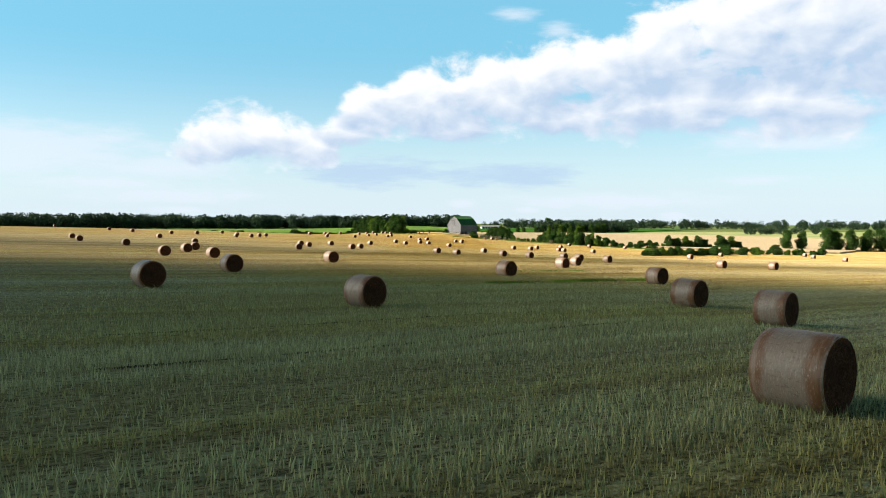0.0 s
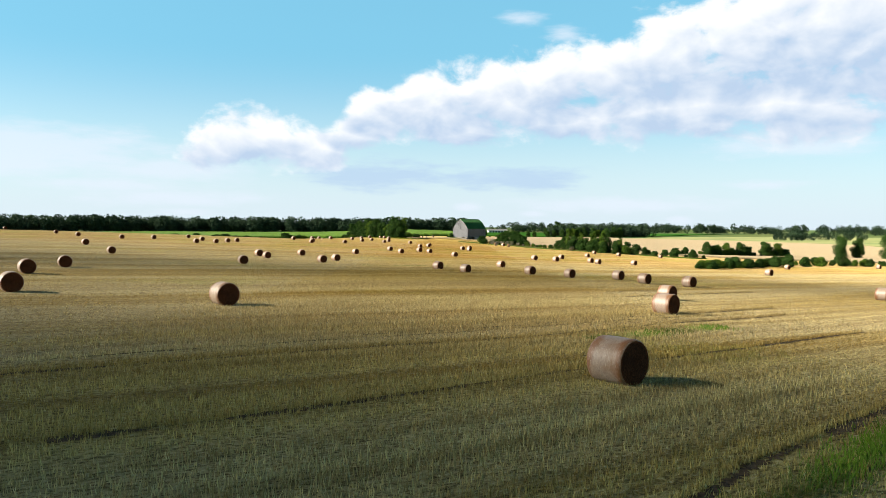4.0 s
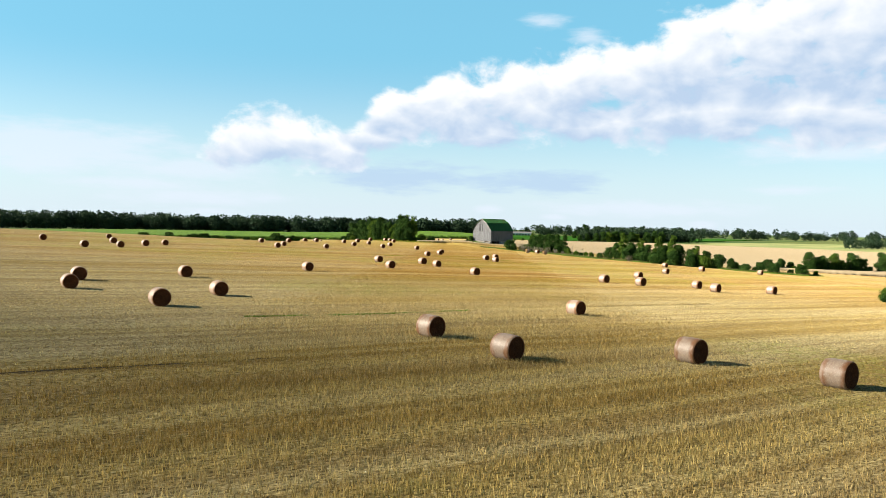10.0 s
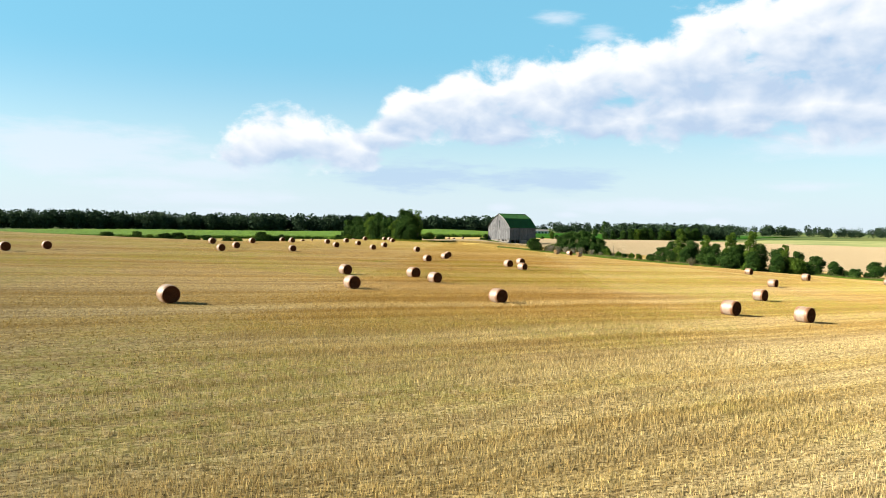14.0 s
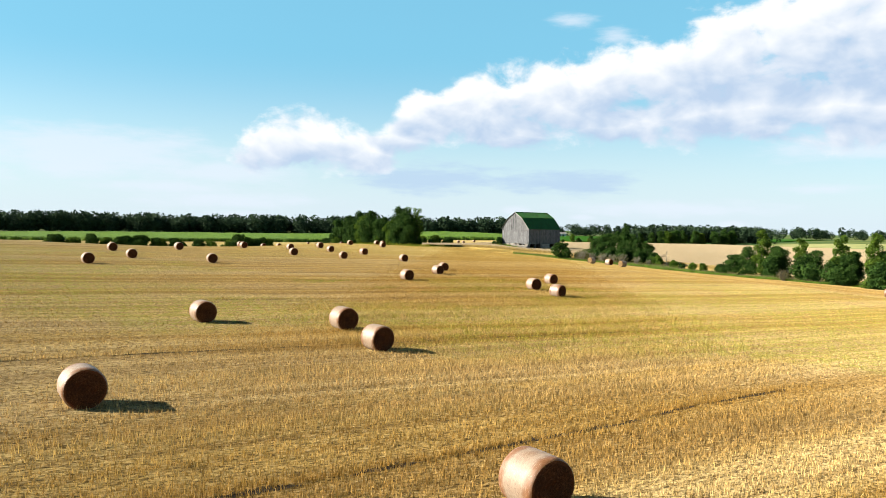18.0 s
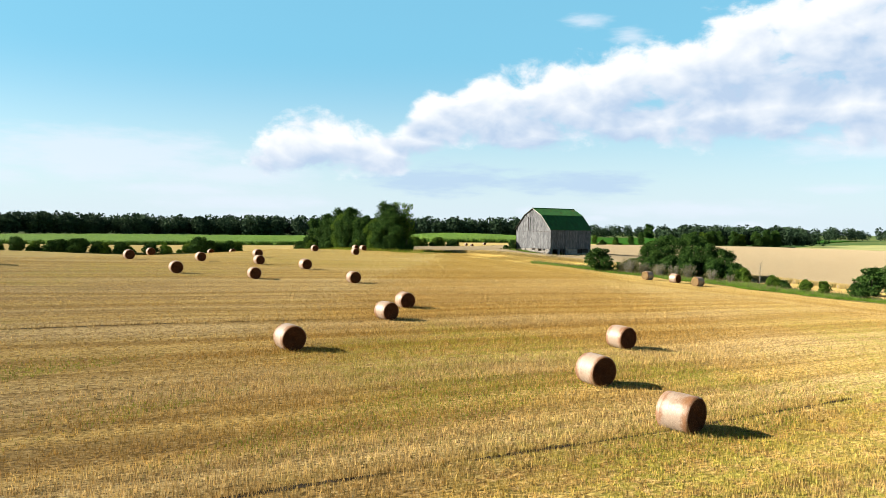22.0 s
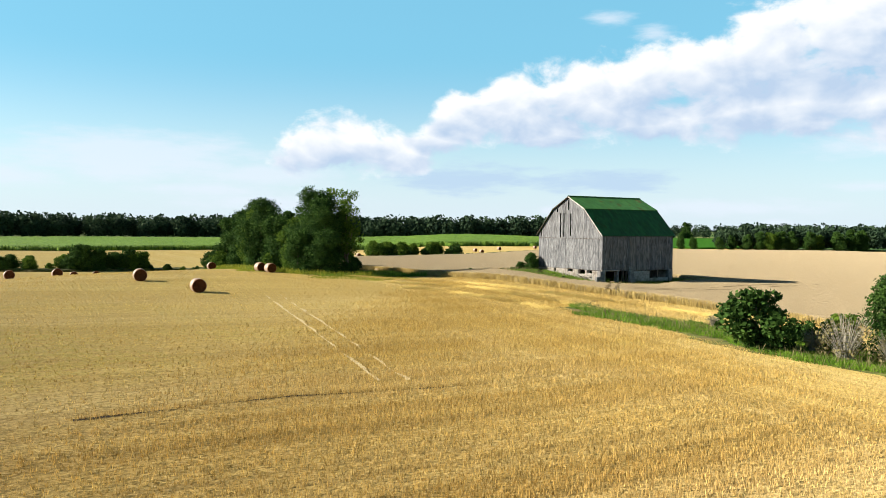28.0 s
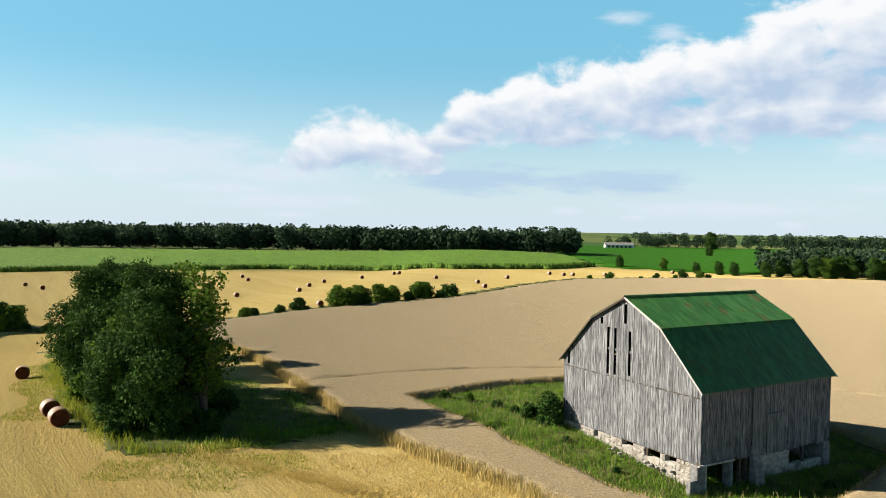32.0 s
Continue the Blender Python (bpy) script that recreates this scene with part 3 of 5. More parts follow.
def crop_block(name, poly, height, step, mat, label, rough=.05, holes=(), shoulder=.6, wander=.0, zone=None):
    """A standing crop of a given height over the ground: its top and its cut edges."""
    p = np.array(poly)
    a, b = p @ ROW_X, p @ ROW_Y
    us, vs = np.arange(a.min(), a.max() + step, step), np.arange(b.min(), b.max() + step, step)
    gu, gv = np.meshgrid(us, vs)
    rng = np.random.default_rng(len(name))
    gu2, gv2 = gu + rng.uniform(-.3, .3, gu.shape) * step, gv + rng.uniform(-.3, .3, gu.shape) * step
    x, y = gu2 * ROW_X[0] + gv2 * ROW_Y[0], gu2 * ROW_X[1] + gv2 * ROW_Y[1]
    z = ground_z(x, y)
    cx, cy = (x[:-1, :-1] + x[1:, 1:]) / 2, (y[:-1, :-1] + y[1:, 1:]) / 2
    wx, wy = cx + wander * np.sin(cy * .55 + cx * .31), cy + wander * np.sin(cx * .63 - cy * .27)
    keep = inside(wx, wy, poly)
    if zone:
        keep &= zone(cx, cy)
    for h in holes:
        keep &= ~inside(cx, cy, h)
    n = gu.size
    full = np.zeros(x.shape)
    for dj, di in ((0, 0), (0, 1), (1, 0), (1, 1)):
        full[dj: dj + keep.shape[0], di: di + keep.shape[1]] += keep
    height = np.where(full < 3.5, height * shoulder, height)
    top = np.stack([x, y, z + height + rng.uniform(-rough, rough, x.shape)], -1).reshape(-1, 3)
    low = np.stack([x, y, z - .1], -1).reshape(-1, 3)
    i = np.arange(n).reshape(gu.shape)
    quad = np.stack([i[:-1, :-1], i[:-1, 1:], i[1:, 1:], i[1:, :-1]], -1)
    f = [quad[keep]]
    pad = np.pad(keep, 1)
    for dj, di, p0, p1 in ((-1, 0, 0, 1), (0, 1, 1, 2), (1, 0, 2, 3), (0, -1, 3, 0)):
        edge = keep & ~pad[1 + dj: 1 + dj + keep.shape[0], 1 + di: 1 + di + keep.shape[1]]
        q = quad[edge]
        if len(q):
            f.append(np.stack([q[:, p1], q[:, p0], q[:, p0] + n, q[:, p1] + n], -1))
    ob = new(name, quick_mesh(name, np.concatenate([top, low]), np.concatenate(f), mat, False))
    return tagged(ob, label, "field", kind="structure")


def blades(name, x, y, height, width, mat, label, seed, base=0.0, lean=.28, top=.55, category="grass", kind="stuff", spikes=False):
    """Thin upright blades, one a point."""
    rng = np.random.default_rng(seed)
    n = len(x)
    z = ground_z(x, y) + base
    a = rng.uniform(0, 6.283, n)
    h = height * rng.uniform(.55, 1.3, n)
    w = width * rng.uniform(.6, 1.4, n)
    dx, dy = np.cos(a) * w, np.sin(a) * w
    lx, ly = rng.normal(0, lean, n) * h, rng.normal(0, lean, n) * h
    q = np.stack([np.stack([x - dx, y - dy, z - .02], -1), np.stack([x + dx, y + dy, z - .02], -1),
                  np.stack([x + dx * top + lx, y + dy * top + ly, z + h], -1), np.stack([x - dx * top + lx, y - dy * top + ly, z + h], -1)], 1)
    if spikes:
        ob = new(name, quick_mesh(name, q[:, :3].reshape(-1, 3), np.arange(len(q) * 3).reshape(-1, 3), mat))
    else:
        ob = new(name, quads_mesh(name, q, mat))
    return tagged(ob, label, category, kind=kind)


WHEAT_EDGE = [(-57.3, 510), (-43, 486), (-36, 480), (-31, 473.4), (-25, 464), (-21.4, 459.4), (-14.4, 448.3), (-9.1, 442.2), (-2.9, 436.9), (6.7, 427.7), (14.2, 421.2),
              (21, 414), (29, 402), (40, 392), (50, 376), (64, 362), (86, 346), (110, 335), (170, 330), (240, 420), (200, 560), (125, 690), (53, 678), (8, 653), (-8, 619), (-23, 570), (-43, 536)]
BARN_YARD = [(-13, 459), (-6, 468), (2, 473), (7, 462), (18, 462), (24, 450), (14, 436.6), (8.5, 434.4), (3, 436.6), (-3, 443)]
near_barn = lambda x, y: (x - 8) ** 2 + (y - 440) ** 2 < 1500
crop_block("wheat_field", WHEAT_EDGE, .72, .33, WHEAT, "standing ripe tan wheat round the barn, with tyre lanes", .025, [BARN_YARD], zone=near_barn)
crop_block("wheat_field", WHEAT_EDGE, .72, .9, WHEAT, "standing ripe tan wheat field reaching to the woods", .04, [BARN_YARD], zone=lambda x, y: ~near_barn(x, y))
CORN_EDGE = [(-510, 596), (-210, 660), (-182, 690), (-123, 722), (-84, 722), (-40, 704), (1, 720), (18, 745), (10, 800), (-30, 850), (-140, 860), (-300, 820), (-530, 700)]
crop_block("corn_field", CORN_EDGE, 2.2, 2.6, CORN, "tall green corn field before the dark woods", .28)
crop_block("bean_field", [(22, 748), (70, 716), (180, 800), (420, 1250), (-20, 1250), (12, 860)], .6, 9, SOY, "low dark green bean field", .1)
crop_block("pasture", [(180, 400), (330, 380), (700, 600), (700, 1000), (300, 900), (150, 720), (205, 565), (244, 425)], .3, 9, PASTURE, "pale green pasture beyond the hedges", .08)


def scatter_rows(seed, x0, x1, y0, y1, row, gap):
    """Points in sowing rows over a rectangle of the field."""
    rng = np.random.default_rng(seed)
    corner = np.array([(x0, y0), (x1, y0), (x1, y1), (x0, y1)])
    a, b = corner @ ROW_X, corner @ ROW_Y
    u, v = np.meshgrid(np.arange(a.min(), a.max(), gap), np.arange(b.min(), b.max(), row))
    u, v = u.ravel() + rng.uniform(-.5, .5, u.size) * gap, v.ravel() + rng.normal(0, .13, u.size) * row
    x, y = u * ROW_X[0] + v * ROW_Y[0], u * ROW_X[1] + v * ROW_Y[1]
    k = (x > x0) & (x < x1) & (y > y0) & (y < y1)
    return x[k], y[k]


# ---- bales ----
BALES_FIRST = [
    (6.2, 14.0), (13.1, 31.1), (-3.6, 33.4), (12.6, 40.4), (-16.0, 41.1), (-17.2, 61.1),
    (17.6, 64.7), (5.3, 69.4), (-13.9, 91.5), (14.5, 96.9), (-29.1, 95.0), (-36.2, 97.9),
    (18.6, 111.1), (-39.2, 114.9), (44.3, 123.8), (53.0, 124.6), (-42.1, 127.5), (29.0, 138.6),
    (24.5, 142.4), (-59.5, 141.4), (22.8, 149.9), (16.2, 150.2),
]
BALES_MIDDLE = [
    (1.9, 152.8), (-29.9, 153.8), (11.3, 155.4), (-2.1, 159.2), (-78.2, 162.3), (-20.8, 166.9),
    (-56.3, 170.4), (8.5, 177.7), (-31.9, 176.0), (-20.1, 176.8), (-88.9, 180.8), (-35.3, 183.9),
    (61.6, 193.9), (-29.6, 194.5), (-77.0, 204.3), (-22.0, 218.4), (33.9, 232.2), (34.3, 224.7),
    (25.2, 230.6), (20.3, 233.6), (120.2, 231.1), (43.7, 228.9), (0.6, 233.0), (-13.0, 238.7),
    (88.5, 247.3), (-69.1, 250.0), (29.8, 253.6), (-6.2, 253.2), (-66.1, 257.6), (-9.2, 259.6),
    (-17.5, 259.5), (125.2, 261.6),
]
BALES_LAST = [
    (-95.9, 265.3), (-66.0, 268.3), (-89.0, 271.5), (-75.5, 274.3), (-113.2, 274.5), (-66.1, 278.4),
    (132.2, 282.8), (42.1, 283.4), (5.5, 292.8), (3.4, 299.5), (-131.3, 296.4), (-87.7, 297.6),
    (-10.9, 303.1), (-47.2, 300.0), (57.6, 309.6), (6.0, 310.8), (72.0, 309.5), (-49.4, 314.8),
    (-37.9, 313.6), (-8.5, 317.0), (-8.3, 324.2), (51.3, 321.1), (-59.0, 327.9), (-54.7, 342.0),
    (-26.6, 342.9), (-16.5, 344.0), (-35.4, 343.9), (-180.3, 350.4), (-26.5, 361.6), (-33.9, 365.6),
    (24.0, 369.9), (-50.8, 363.4), (-42.2, 366.2), (22.0, 374.5), (18.9, 378.1), (-40.4, 383.9),
    (-60.0, 388.1), (-30.4, 410.5), (-40.5, 418.7), (-71.0, 440.0), (-35.5, 443.4), (-68.0, 446.0),
    (-37.8, 445.7), (-51.6, 461.1), (-81.0, 470.0), (-78.0, 472.0),
]
BALES_BEYOND = [
    (-159, 605.3), (-146, 595.2), (-114.9, 665.2), (-106.6, 650.4), (-85.3, 590.9), (-73.1, 607.2),
    (-77.5, 630), (-78.2, 648.4), (-47.6, 545.1), (-68.3, 662.7), (-59, 674.9), (-57.2, 675.7),
    (-38.3, 643.1), (-22.9, 627), (-19.3, 610.2), (-15.3, 653), (-1.1, 682.6), (4.1, 677),
    (7.4, 678), (19.5, 684.9), (48.3, 712.4),
]


def make_bale(end, label, end_label):
    """A round bale at the origin, lying with its axis along x, its foot at z = 0."""
    r, half = .72, .64
    ob = empty("hay_bale", Matrix(), label, "hay bale", "bales in the field")
    rng = np.random.default_rng(5)
    bm = bmesh.new()
    rings = []
    for i, x in enumerate((-half, -half + .025, -half + .11, -.35, 0, .35, half - .11, half - .025, half)):
        k = r * (.925, .968, 1, 1.006, 1.012, 1.006, 1, .968, .925)[i]
        ring = []
        for j in range(40):
            a = 2 * math.pi * j / 40
            q = k * (1 + rng.normal(0, .006))
            z = math.cos(a) * q
            ring.append(bm.verts.new((x, math.sin(a) * q * 1.015, max(z, -r * .95))))
        rings.append(ring)
    for p, q in zip(rings, rings[1:]):
        for j in range(40):
            bm.faces.new((p[j], q[j], q[(j + 1) % 40], p[(j + 1) % 40]))
    bm.transform(Matrix.Translation((0, 0, r * .95)))
    part("wrapped_side", bm, HAY_SIDE, ob, "pale netted straw side", True)
    for s in (-1, 1):
        bm = bmesh.new()
        c = bm.verts.new((s * (half - .005), 0, 0))
        last = None
        for q in (.1, .2, .3, .4, .5, .6, .66, .69):
            ring = [bm.verts.new((s * (half + rng.normal(.0, .012) + .02 - .05 * (q / .69) ** 4), math.sin(t) * q, max(math.cos(t) * q, -.66))) for t in [2 * math.pi * j / 32 for j in range(32)]]
            for j in range(32):
                f = (c, ring[j], ring[(j + 1) % 32]) if last is None else (last[j], ring[j], ring[(j + 1) % 32], last[(j + 1) % 32])
                bm.faces.new(f if s < 0 else f[::-1])
            last = ring
        e = part("rolled_end", bm, end, ob, end_label, True)
        e.location = (0, 0, r * .95)
        # loose straw sticking out round the rim and over the end
        bm = bmesh.new()
        for k in range(150):
            a, q = rng.uniform(0, 6.283), r * (.93 if k < 90 else rng.uniform(.1, .9))
            if math.cos(a) * q < -r * .85:
                continue
            foot = Vector((s * (half - .03), math.sin(a) * q, math.cos(a) * q))
            way = Vector((s * rng.uniform(.02, .07), math.sin(a) * rng.uniform(-.02, .06) + rng.normal(0, .03), math.cos(a) * rng.uniform(-.02, .06) + rng.normal(0, .03)))
            wide = way.cross(Vector((rng.normal(), rng.normal(), rng.normal()))).normalized() * .007
            bm.faces.new([bm.verts.new(foot + wide), bm.verts.new(foot - wide), bm.verts.new(foot + way)])
        f = part("straw_fringe", bm, STUBBLE_BLADE, ob, "loose straw ends")
        f.location = (0, 0, r * .95)
        tagged(f, kind="stuff")
    return ob


def slope_pose(x, y, turn):
    e = .6
    n = Vector((-(ground_z(x + e, y) - ground_z(x - e, y)) / 2 / e, -(ground_z(x, y + e) - ground_z(x, y - e)) / 2 / e, 1)).normalized()
    tip = Vector((0, 0, 1)).rotation_difference(n).to_matrix().to_4x4()
    return Matrix.Translation((x, y, float(ground_z(x, y)) - .03)) @ tip @ pose(0, 0, 0, 0, 0, turn)


def make_bales():
    first = make_bale(HAY_END_SHADED, "round hay bale wrapped in pale net, on stubble", "rolled straw end with its shade in the dark colour")
    gold = make_bale(HAY_GOLD, "golden round hay bale lying in grass by the hedge", "golden rolled straw end")
    golden = 0
    rng = random.Random(3)
    todo = BALES_FIRST + BALES_MIDDLE + BALES_LAST + BALES_BEYOND
    for i, (x, y) in enumerate(todo):
        turn = -50.0 + rng.gauss(0, 3.5)
        m = slope_pose(x, y, turn)
        if 15 < x < 26 and 364 < y < 380 and not 370 < y < 375:
            turn += 84
            m = slope_pose(x, y, turn)
            golden += 1
            ob = gold if golden == 1 else copy_thing(gold, m)
        else:
            ob = first if i == 0 else copy_thing(first, m)
        ob.matrix_basis = m
        k = rng.uniform(.96, 1.04) * float(np.interp(y, [0, 60, 120, 175, 260, 310, 420], [1.0, 1.03, .95, .87, .91, .88, .92]))
        ob.scale = (k * rng.uniform(.97, 1.05), k, k)
        if y > 520:
            tagged(ob, "round hay bale on the far stubble field", group="bales in the far field")
    return first


make_bales()


# ---- the barn ----
BARN_L, BARN_W = 12.36, 12.73
EAVE, BREAK, PEAK, BREAK_IN = 5.24, 8.55, 10.17, 3.25
SILL = 1.05


def roof_height(y):
    """Height of the roof's underside over the gable, y across the barn."""
    y = min(y, BARN_W - y)
    return EAVE + (BREAK - EAVE) * y / BREAK_IN if y < BREAK_IN else BREAK + (PEAK - BREAK) * (y - BREAK_IN) / (BARN_W / 2 - BREAK_IN)


def make_barn():
    rng = random.Random(11)
    barn = empty("barn", pose(7.96, 438.37, -6.3, 0, 0, 38.2), "old gambrel barn with grey weathered boards and green metal roof", "barn")
    x0, x1, y0, y1 = .1, BARN_L - .1, .2, BARN_W - .2

    def board(xa, xb, ya, yb, za, zb0, zb1=None, name="board"):
        # a board whose top may slope along its width
        zb1 = zb0 if zb1 is None else zb1
        cx, cy = (xa + xb) / 2, (ya + yb) / 2
        bm = box(bmesh.new(), xa - cx, xb - cx, ya - cy, yb - cy, za, 1.0)
        along = abs(yb - ya) > abs(xb - xa)
        for v in bm.verts:
            if v.co.z > za + 1e-4 or v.co.z == 1.0:
                f = (v.co.y + cy - ya) / (yb - ya) if along else (v.co.x + cx - xa) / (xb - xa)
                v.co.z = zb0 + (zb1 - zb0) * f
        ob = part(name, bm, BOARD, barn)
        ob.location = (cx, cy, 0)
        return ob

    # gable walls: lower and upper boards, some of them missing near the camera's gable
    wide = (y1 - y0) / 56
    for s, (xa, xb) in enumerate(((x0, x0 + .035), (x1 - .035, x1))):
        push = -.03 if s == 0 else .03
        for i in range(56):
            ya, yb = y0 + i * wide + .006, y0 + (i + 1) * wide - rng.choice((.006, .008, .012, .02))
            d = rng.uniform(-.008, .008)
            board(xa + d, xb + d, ya, yb, SILL - rng.uniform(0, .12), EAVE - .32)
            ta, tb = roof_height(ya) - .06, roof_height(yb) - .06
            d += push
            low = EAVE - .42 - rng.uniform(0, .06)
            hole = None
            if s == 0:
                hole = {53: (5.0, 5.95), 38: (8.2, 8.65), 35: (4.95, 8.05), 32: (5.0, 8.05), 26: (5.15, 8.0), 28: (8.45, 9.7)}.get(i)
            if hole and hole[1] > 0:
                board(xa + d, xb + d, ya, yb, low, hole[0])
                if hole[1] - hole[0] > 2:   # a cross rail shows in the gap
                    box_part('rail', (xb + .02, xb + .09, ya - .1, yb + .1, 6.55, 6.72), BOARD, barn)
                if min(ta, tb) - hole[1] > .1:
                    board(xa + d, xb + d, ya, yb, hole[1], ta, tb)
            else:
                board(xa + d, xb + d, ya, yb, low, ta, tb)
    # side walls
    wide = (x1 - x0) / 54
    for s, (ya, yb) in enumerate(((y0, y0 + .035), (y1 - .035, y1))):
        for i in range(54):
            xa, xb = x0 + i * wide + .006, x0 + (i + 1) * wide - rng.choice((.006, .01, .016))
            d = rng.uniform(-.01, .01)
            low = SILL - .1 - rng.uniform(0, .1)
            if s == 0 and 5 < i < 54 and rng.random() < .25:
                low += rng.uniform(0, .25)
            board(xa, xb, ya + d, yb + d, low, EAVE - .08)
    # two large sliding doors hang on the long side
    for xa, xb, zt in ((4.5, 5.7, 5.0), (5.8, 7.5, 3.3)):
        door = part("barn_door", box(bmesh.new(), xa, xb, y0 - .10, y0 - .05, .95, zt, .008), DOOR_BOARD, barn, "pale grey plank barn door")
        for k in range(6):
            w = (xb - xa) / 6
            part("plank", box(bmesh.new(), xa + k * w + .008, xa + (k + 1) * w - .008, y0 - .125, y0 - .1, .97, zt - .03), DOOR_BOARD, door)
        part("rail", box(bmesh.new(), xa - .1, xb + .1, y0 - .16, y0 - .1, zt, zt + .09), DOOR_BOARD, door)
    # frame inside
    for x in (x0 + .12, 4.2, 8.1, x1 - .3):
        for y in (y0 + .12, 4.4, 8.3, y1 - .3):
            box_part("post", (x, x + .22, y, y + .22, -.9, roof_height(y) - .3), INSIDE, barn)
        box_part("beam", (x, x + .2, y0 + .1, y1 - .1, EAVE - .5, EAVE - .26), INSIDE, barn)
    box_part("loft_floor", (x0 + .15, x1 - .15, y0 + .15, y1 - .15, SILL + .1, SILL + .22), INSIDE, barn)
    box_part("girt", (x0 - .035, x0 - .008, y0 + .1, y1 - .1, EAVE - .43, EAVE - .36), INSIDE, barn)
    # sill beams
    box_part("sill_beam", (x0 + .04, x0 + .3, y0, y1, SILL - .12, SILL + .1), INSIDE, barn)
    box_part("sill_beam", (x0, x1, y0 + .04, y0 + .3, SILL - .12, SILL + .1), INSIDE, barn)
    # stone foundation: single stones with gaps under the gable
    srng = random.Random(4)

    def stone(x, y, z, sx, sy, sz, mat=STONE):
        bm = bmesh.new()
        bmesh.ops.create_icosphere(bm, subdivisions=1, radius=1)
        for v in bm.verts:
            k = srng.uniform(.82, 1.12)
            v.co = Vector((max(-.8, min(.8, v.co.x)) * sx * k, max(-.8, min(.8, v.co.y)) * sy * k, max(-.75, min(.75, v.co.z)) * sz * k))
        ob = part("stone", bm, mat, barn)
        ob.location = (x, y, z)
        ob.rotation_euler = (0, 0, srng.uniform(-.2, .2))
        return ob

    def backing(name, dims):
        box_part(name, dims, STONE, barn, "pale limewashed stone foundation", .03)

    holes = ((2.0, 2.9, .55, .95), (3.3, 4.6, .42, .95), (5.6, 6.6, .6, .95), (8.9, 9.3, .5, .9))
    edge = y0 - .1
    for ha, hb, za, zb in holes:
        backing("foundation_wall", (x0 + .02, x0 + .5, edge, ha, -1.0, SILL - .12))
        backing("foundation_wall", (x0 + .02, x0 + .5, ha, hb, -1.0, za))
        edge = hb
    backing("foundation_wall", (x0 + .02, x0 + .5, edge, y1 + .1, -1.0, SILL - .12))
    y = y0
    while y < y1:
        w = srng.uniform(.18, .42)
        for z in (-.36, -.13, .1, .34, .58, .8):
            if srng.random() < .8 and not any(a - .1 < y < b + .1 and za - .1 < z for a, b, za, _ in holes):
                stone(x0 + srng.uniform(.0, .04), y, z + srng.uniform(-.05, .05), .07, w * .62, .15)
        y += w
    for k in range(16):   # rubble fallen before the wall
        y = srng.uniform(2.0, 8.5)
        q = srng.uniform(.07, .2)
        stone(x0 - srng.uniform(.1, .6), y, srng.uniform(.05, .32), q * 1.2, q, q * .8)
    backing("foundation_wall", (x1 - .5, x1 - .02, y0, y1, -1.0, SILL - .12))
    backing("foundation_wall", (x0, x1, y1 - .5, y1 - .02, -1.0, SILL - .12))
    # long side: open bays between concrete piers
    for xa, xb in ((-.25, .45), (2.5, 2.8), (11.5, 12.2)):
        box_part("pier", (xa, xb, y0 - .12, y0 + .45, -1.2, SILL - .1), CONCRETE, barn, "grey concrete pier", .03)
    box_part("pier", (-.9, -.25, y0 - .2, y0 + .1, -1.2, .25), CONCRETE, barn, "low grey concrete block", .03)
    box_part("low_wall", (8.2, 11.5, y0, y0 + .4, -1.2, -.1), STONE, barn, "low broken stone wall", .04)
    bm = bmesh.new()
    bmesh.ops.convex_hull(bm, input=[bm.verts.new(c) for c in ((4.3, y0 - .75, -1.2), (5.2, y0 - .75, -1.2), (4.45, y0 - .1, 1.6), (5.0, y0 - .1, 1.6), (4.3, y0, -1.2), (5.2, y0, -1.2), (4.45, y0 - .02, 1.6), (5.0, y0 - .02, 1.6))])
    part("buttress", bm, CONCRETE, barn, "grey concrete buttress")
    box_part("low_wall", (5.3, 8.2, y0 + .02, y0 + .42, -1.2, .85), STONE, barn, "patched stone wall in an old bay", .04)
    for x in (3.6, 6.9, 9.6):
        box_part("post", (x, x + .18, y0 + .1, y0 + .28, -1.2, SILL - .1), INSIDE, barn)
    box_part("lintel", (-.1, 2.9, y0 - .14, y0 - .04, SILL - .12, SILL - .02), TRIM, barn, "pale lintel rail")
    # roof: sheets of metal with raised seams, upper and lower pitch on both sides
    def pitch(side, low, high, mat, name, over):
        (ya, za), (yb, zb) = low, high
        count = 22
        w = (BARN_L + .3) / count
        for k in range(count):
            xa = -.15 + k * w
            d = rng.uniform(-.003, .003)
            bm = bmesh.new()
            sec = [(0, 0), (.012, .004), (.034, .004), (.046, 0), (w * .5, .002), (w - .001, 0)]
            ring = []
            for yy, zz in ((ya, za), (yb, zb)):
                ring.append([bm.verts.new((xa + sx, yy, zz + sz + d + .03)) for sx, sz in sec] + [bm.verts.new((xa + w - .001, yy, zz + d)), bm.verts.new((xa, yy, zz + d))])
            n = len(ring[0])
            for j in range(n):
                f = (ring[0][j], ring[0][(j + 1) % n], ring[1][(j + 1) % n], ring[1][j])
                bm.faces.new(f)
            bm.faces.new(ring[0][::-1])
            bm.faces.new(ring[1])
            bmesh.ops.recalc_face_normals(bm, faces=bm.faces)
            part(name, bm, mat, barn)

    e, b, p = (-.05, EAVE - .05), (BREAK_IN, BREAK), (BARN_W / 2, PEAK)
    flip = lambda q: (BARN_W - q[0], q[1])
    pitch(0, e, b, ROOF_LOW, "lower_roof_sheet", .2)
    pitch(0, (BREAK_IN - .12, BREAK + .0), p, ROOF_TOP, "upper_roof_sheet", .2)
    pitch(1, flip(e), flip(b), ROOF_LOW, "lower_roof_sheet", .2)
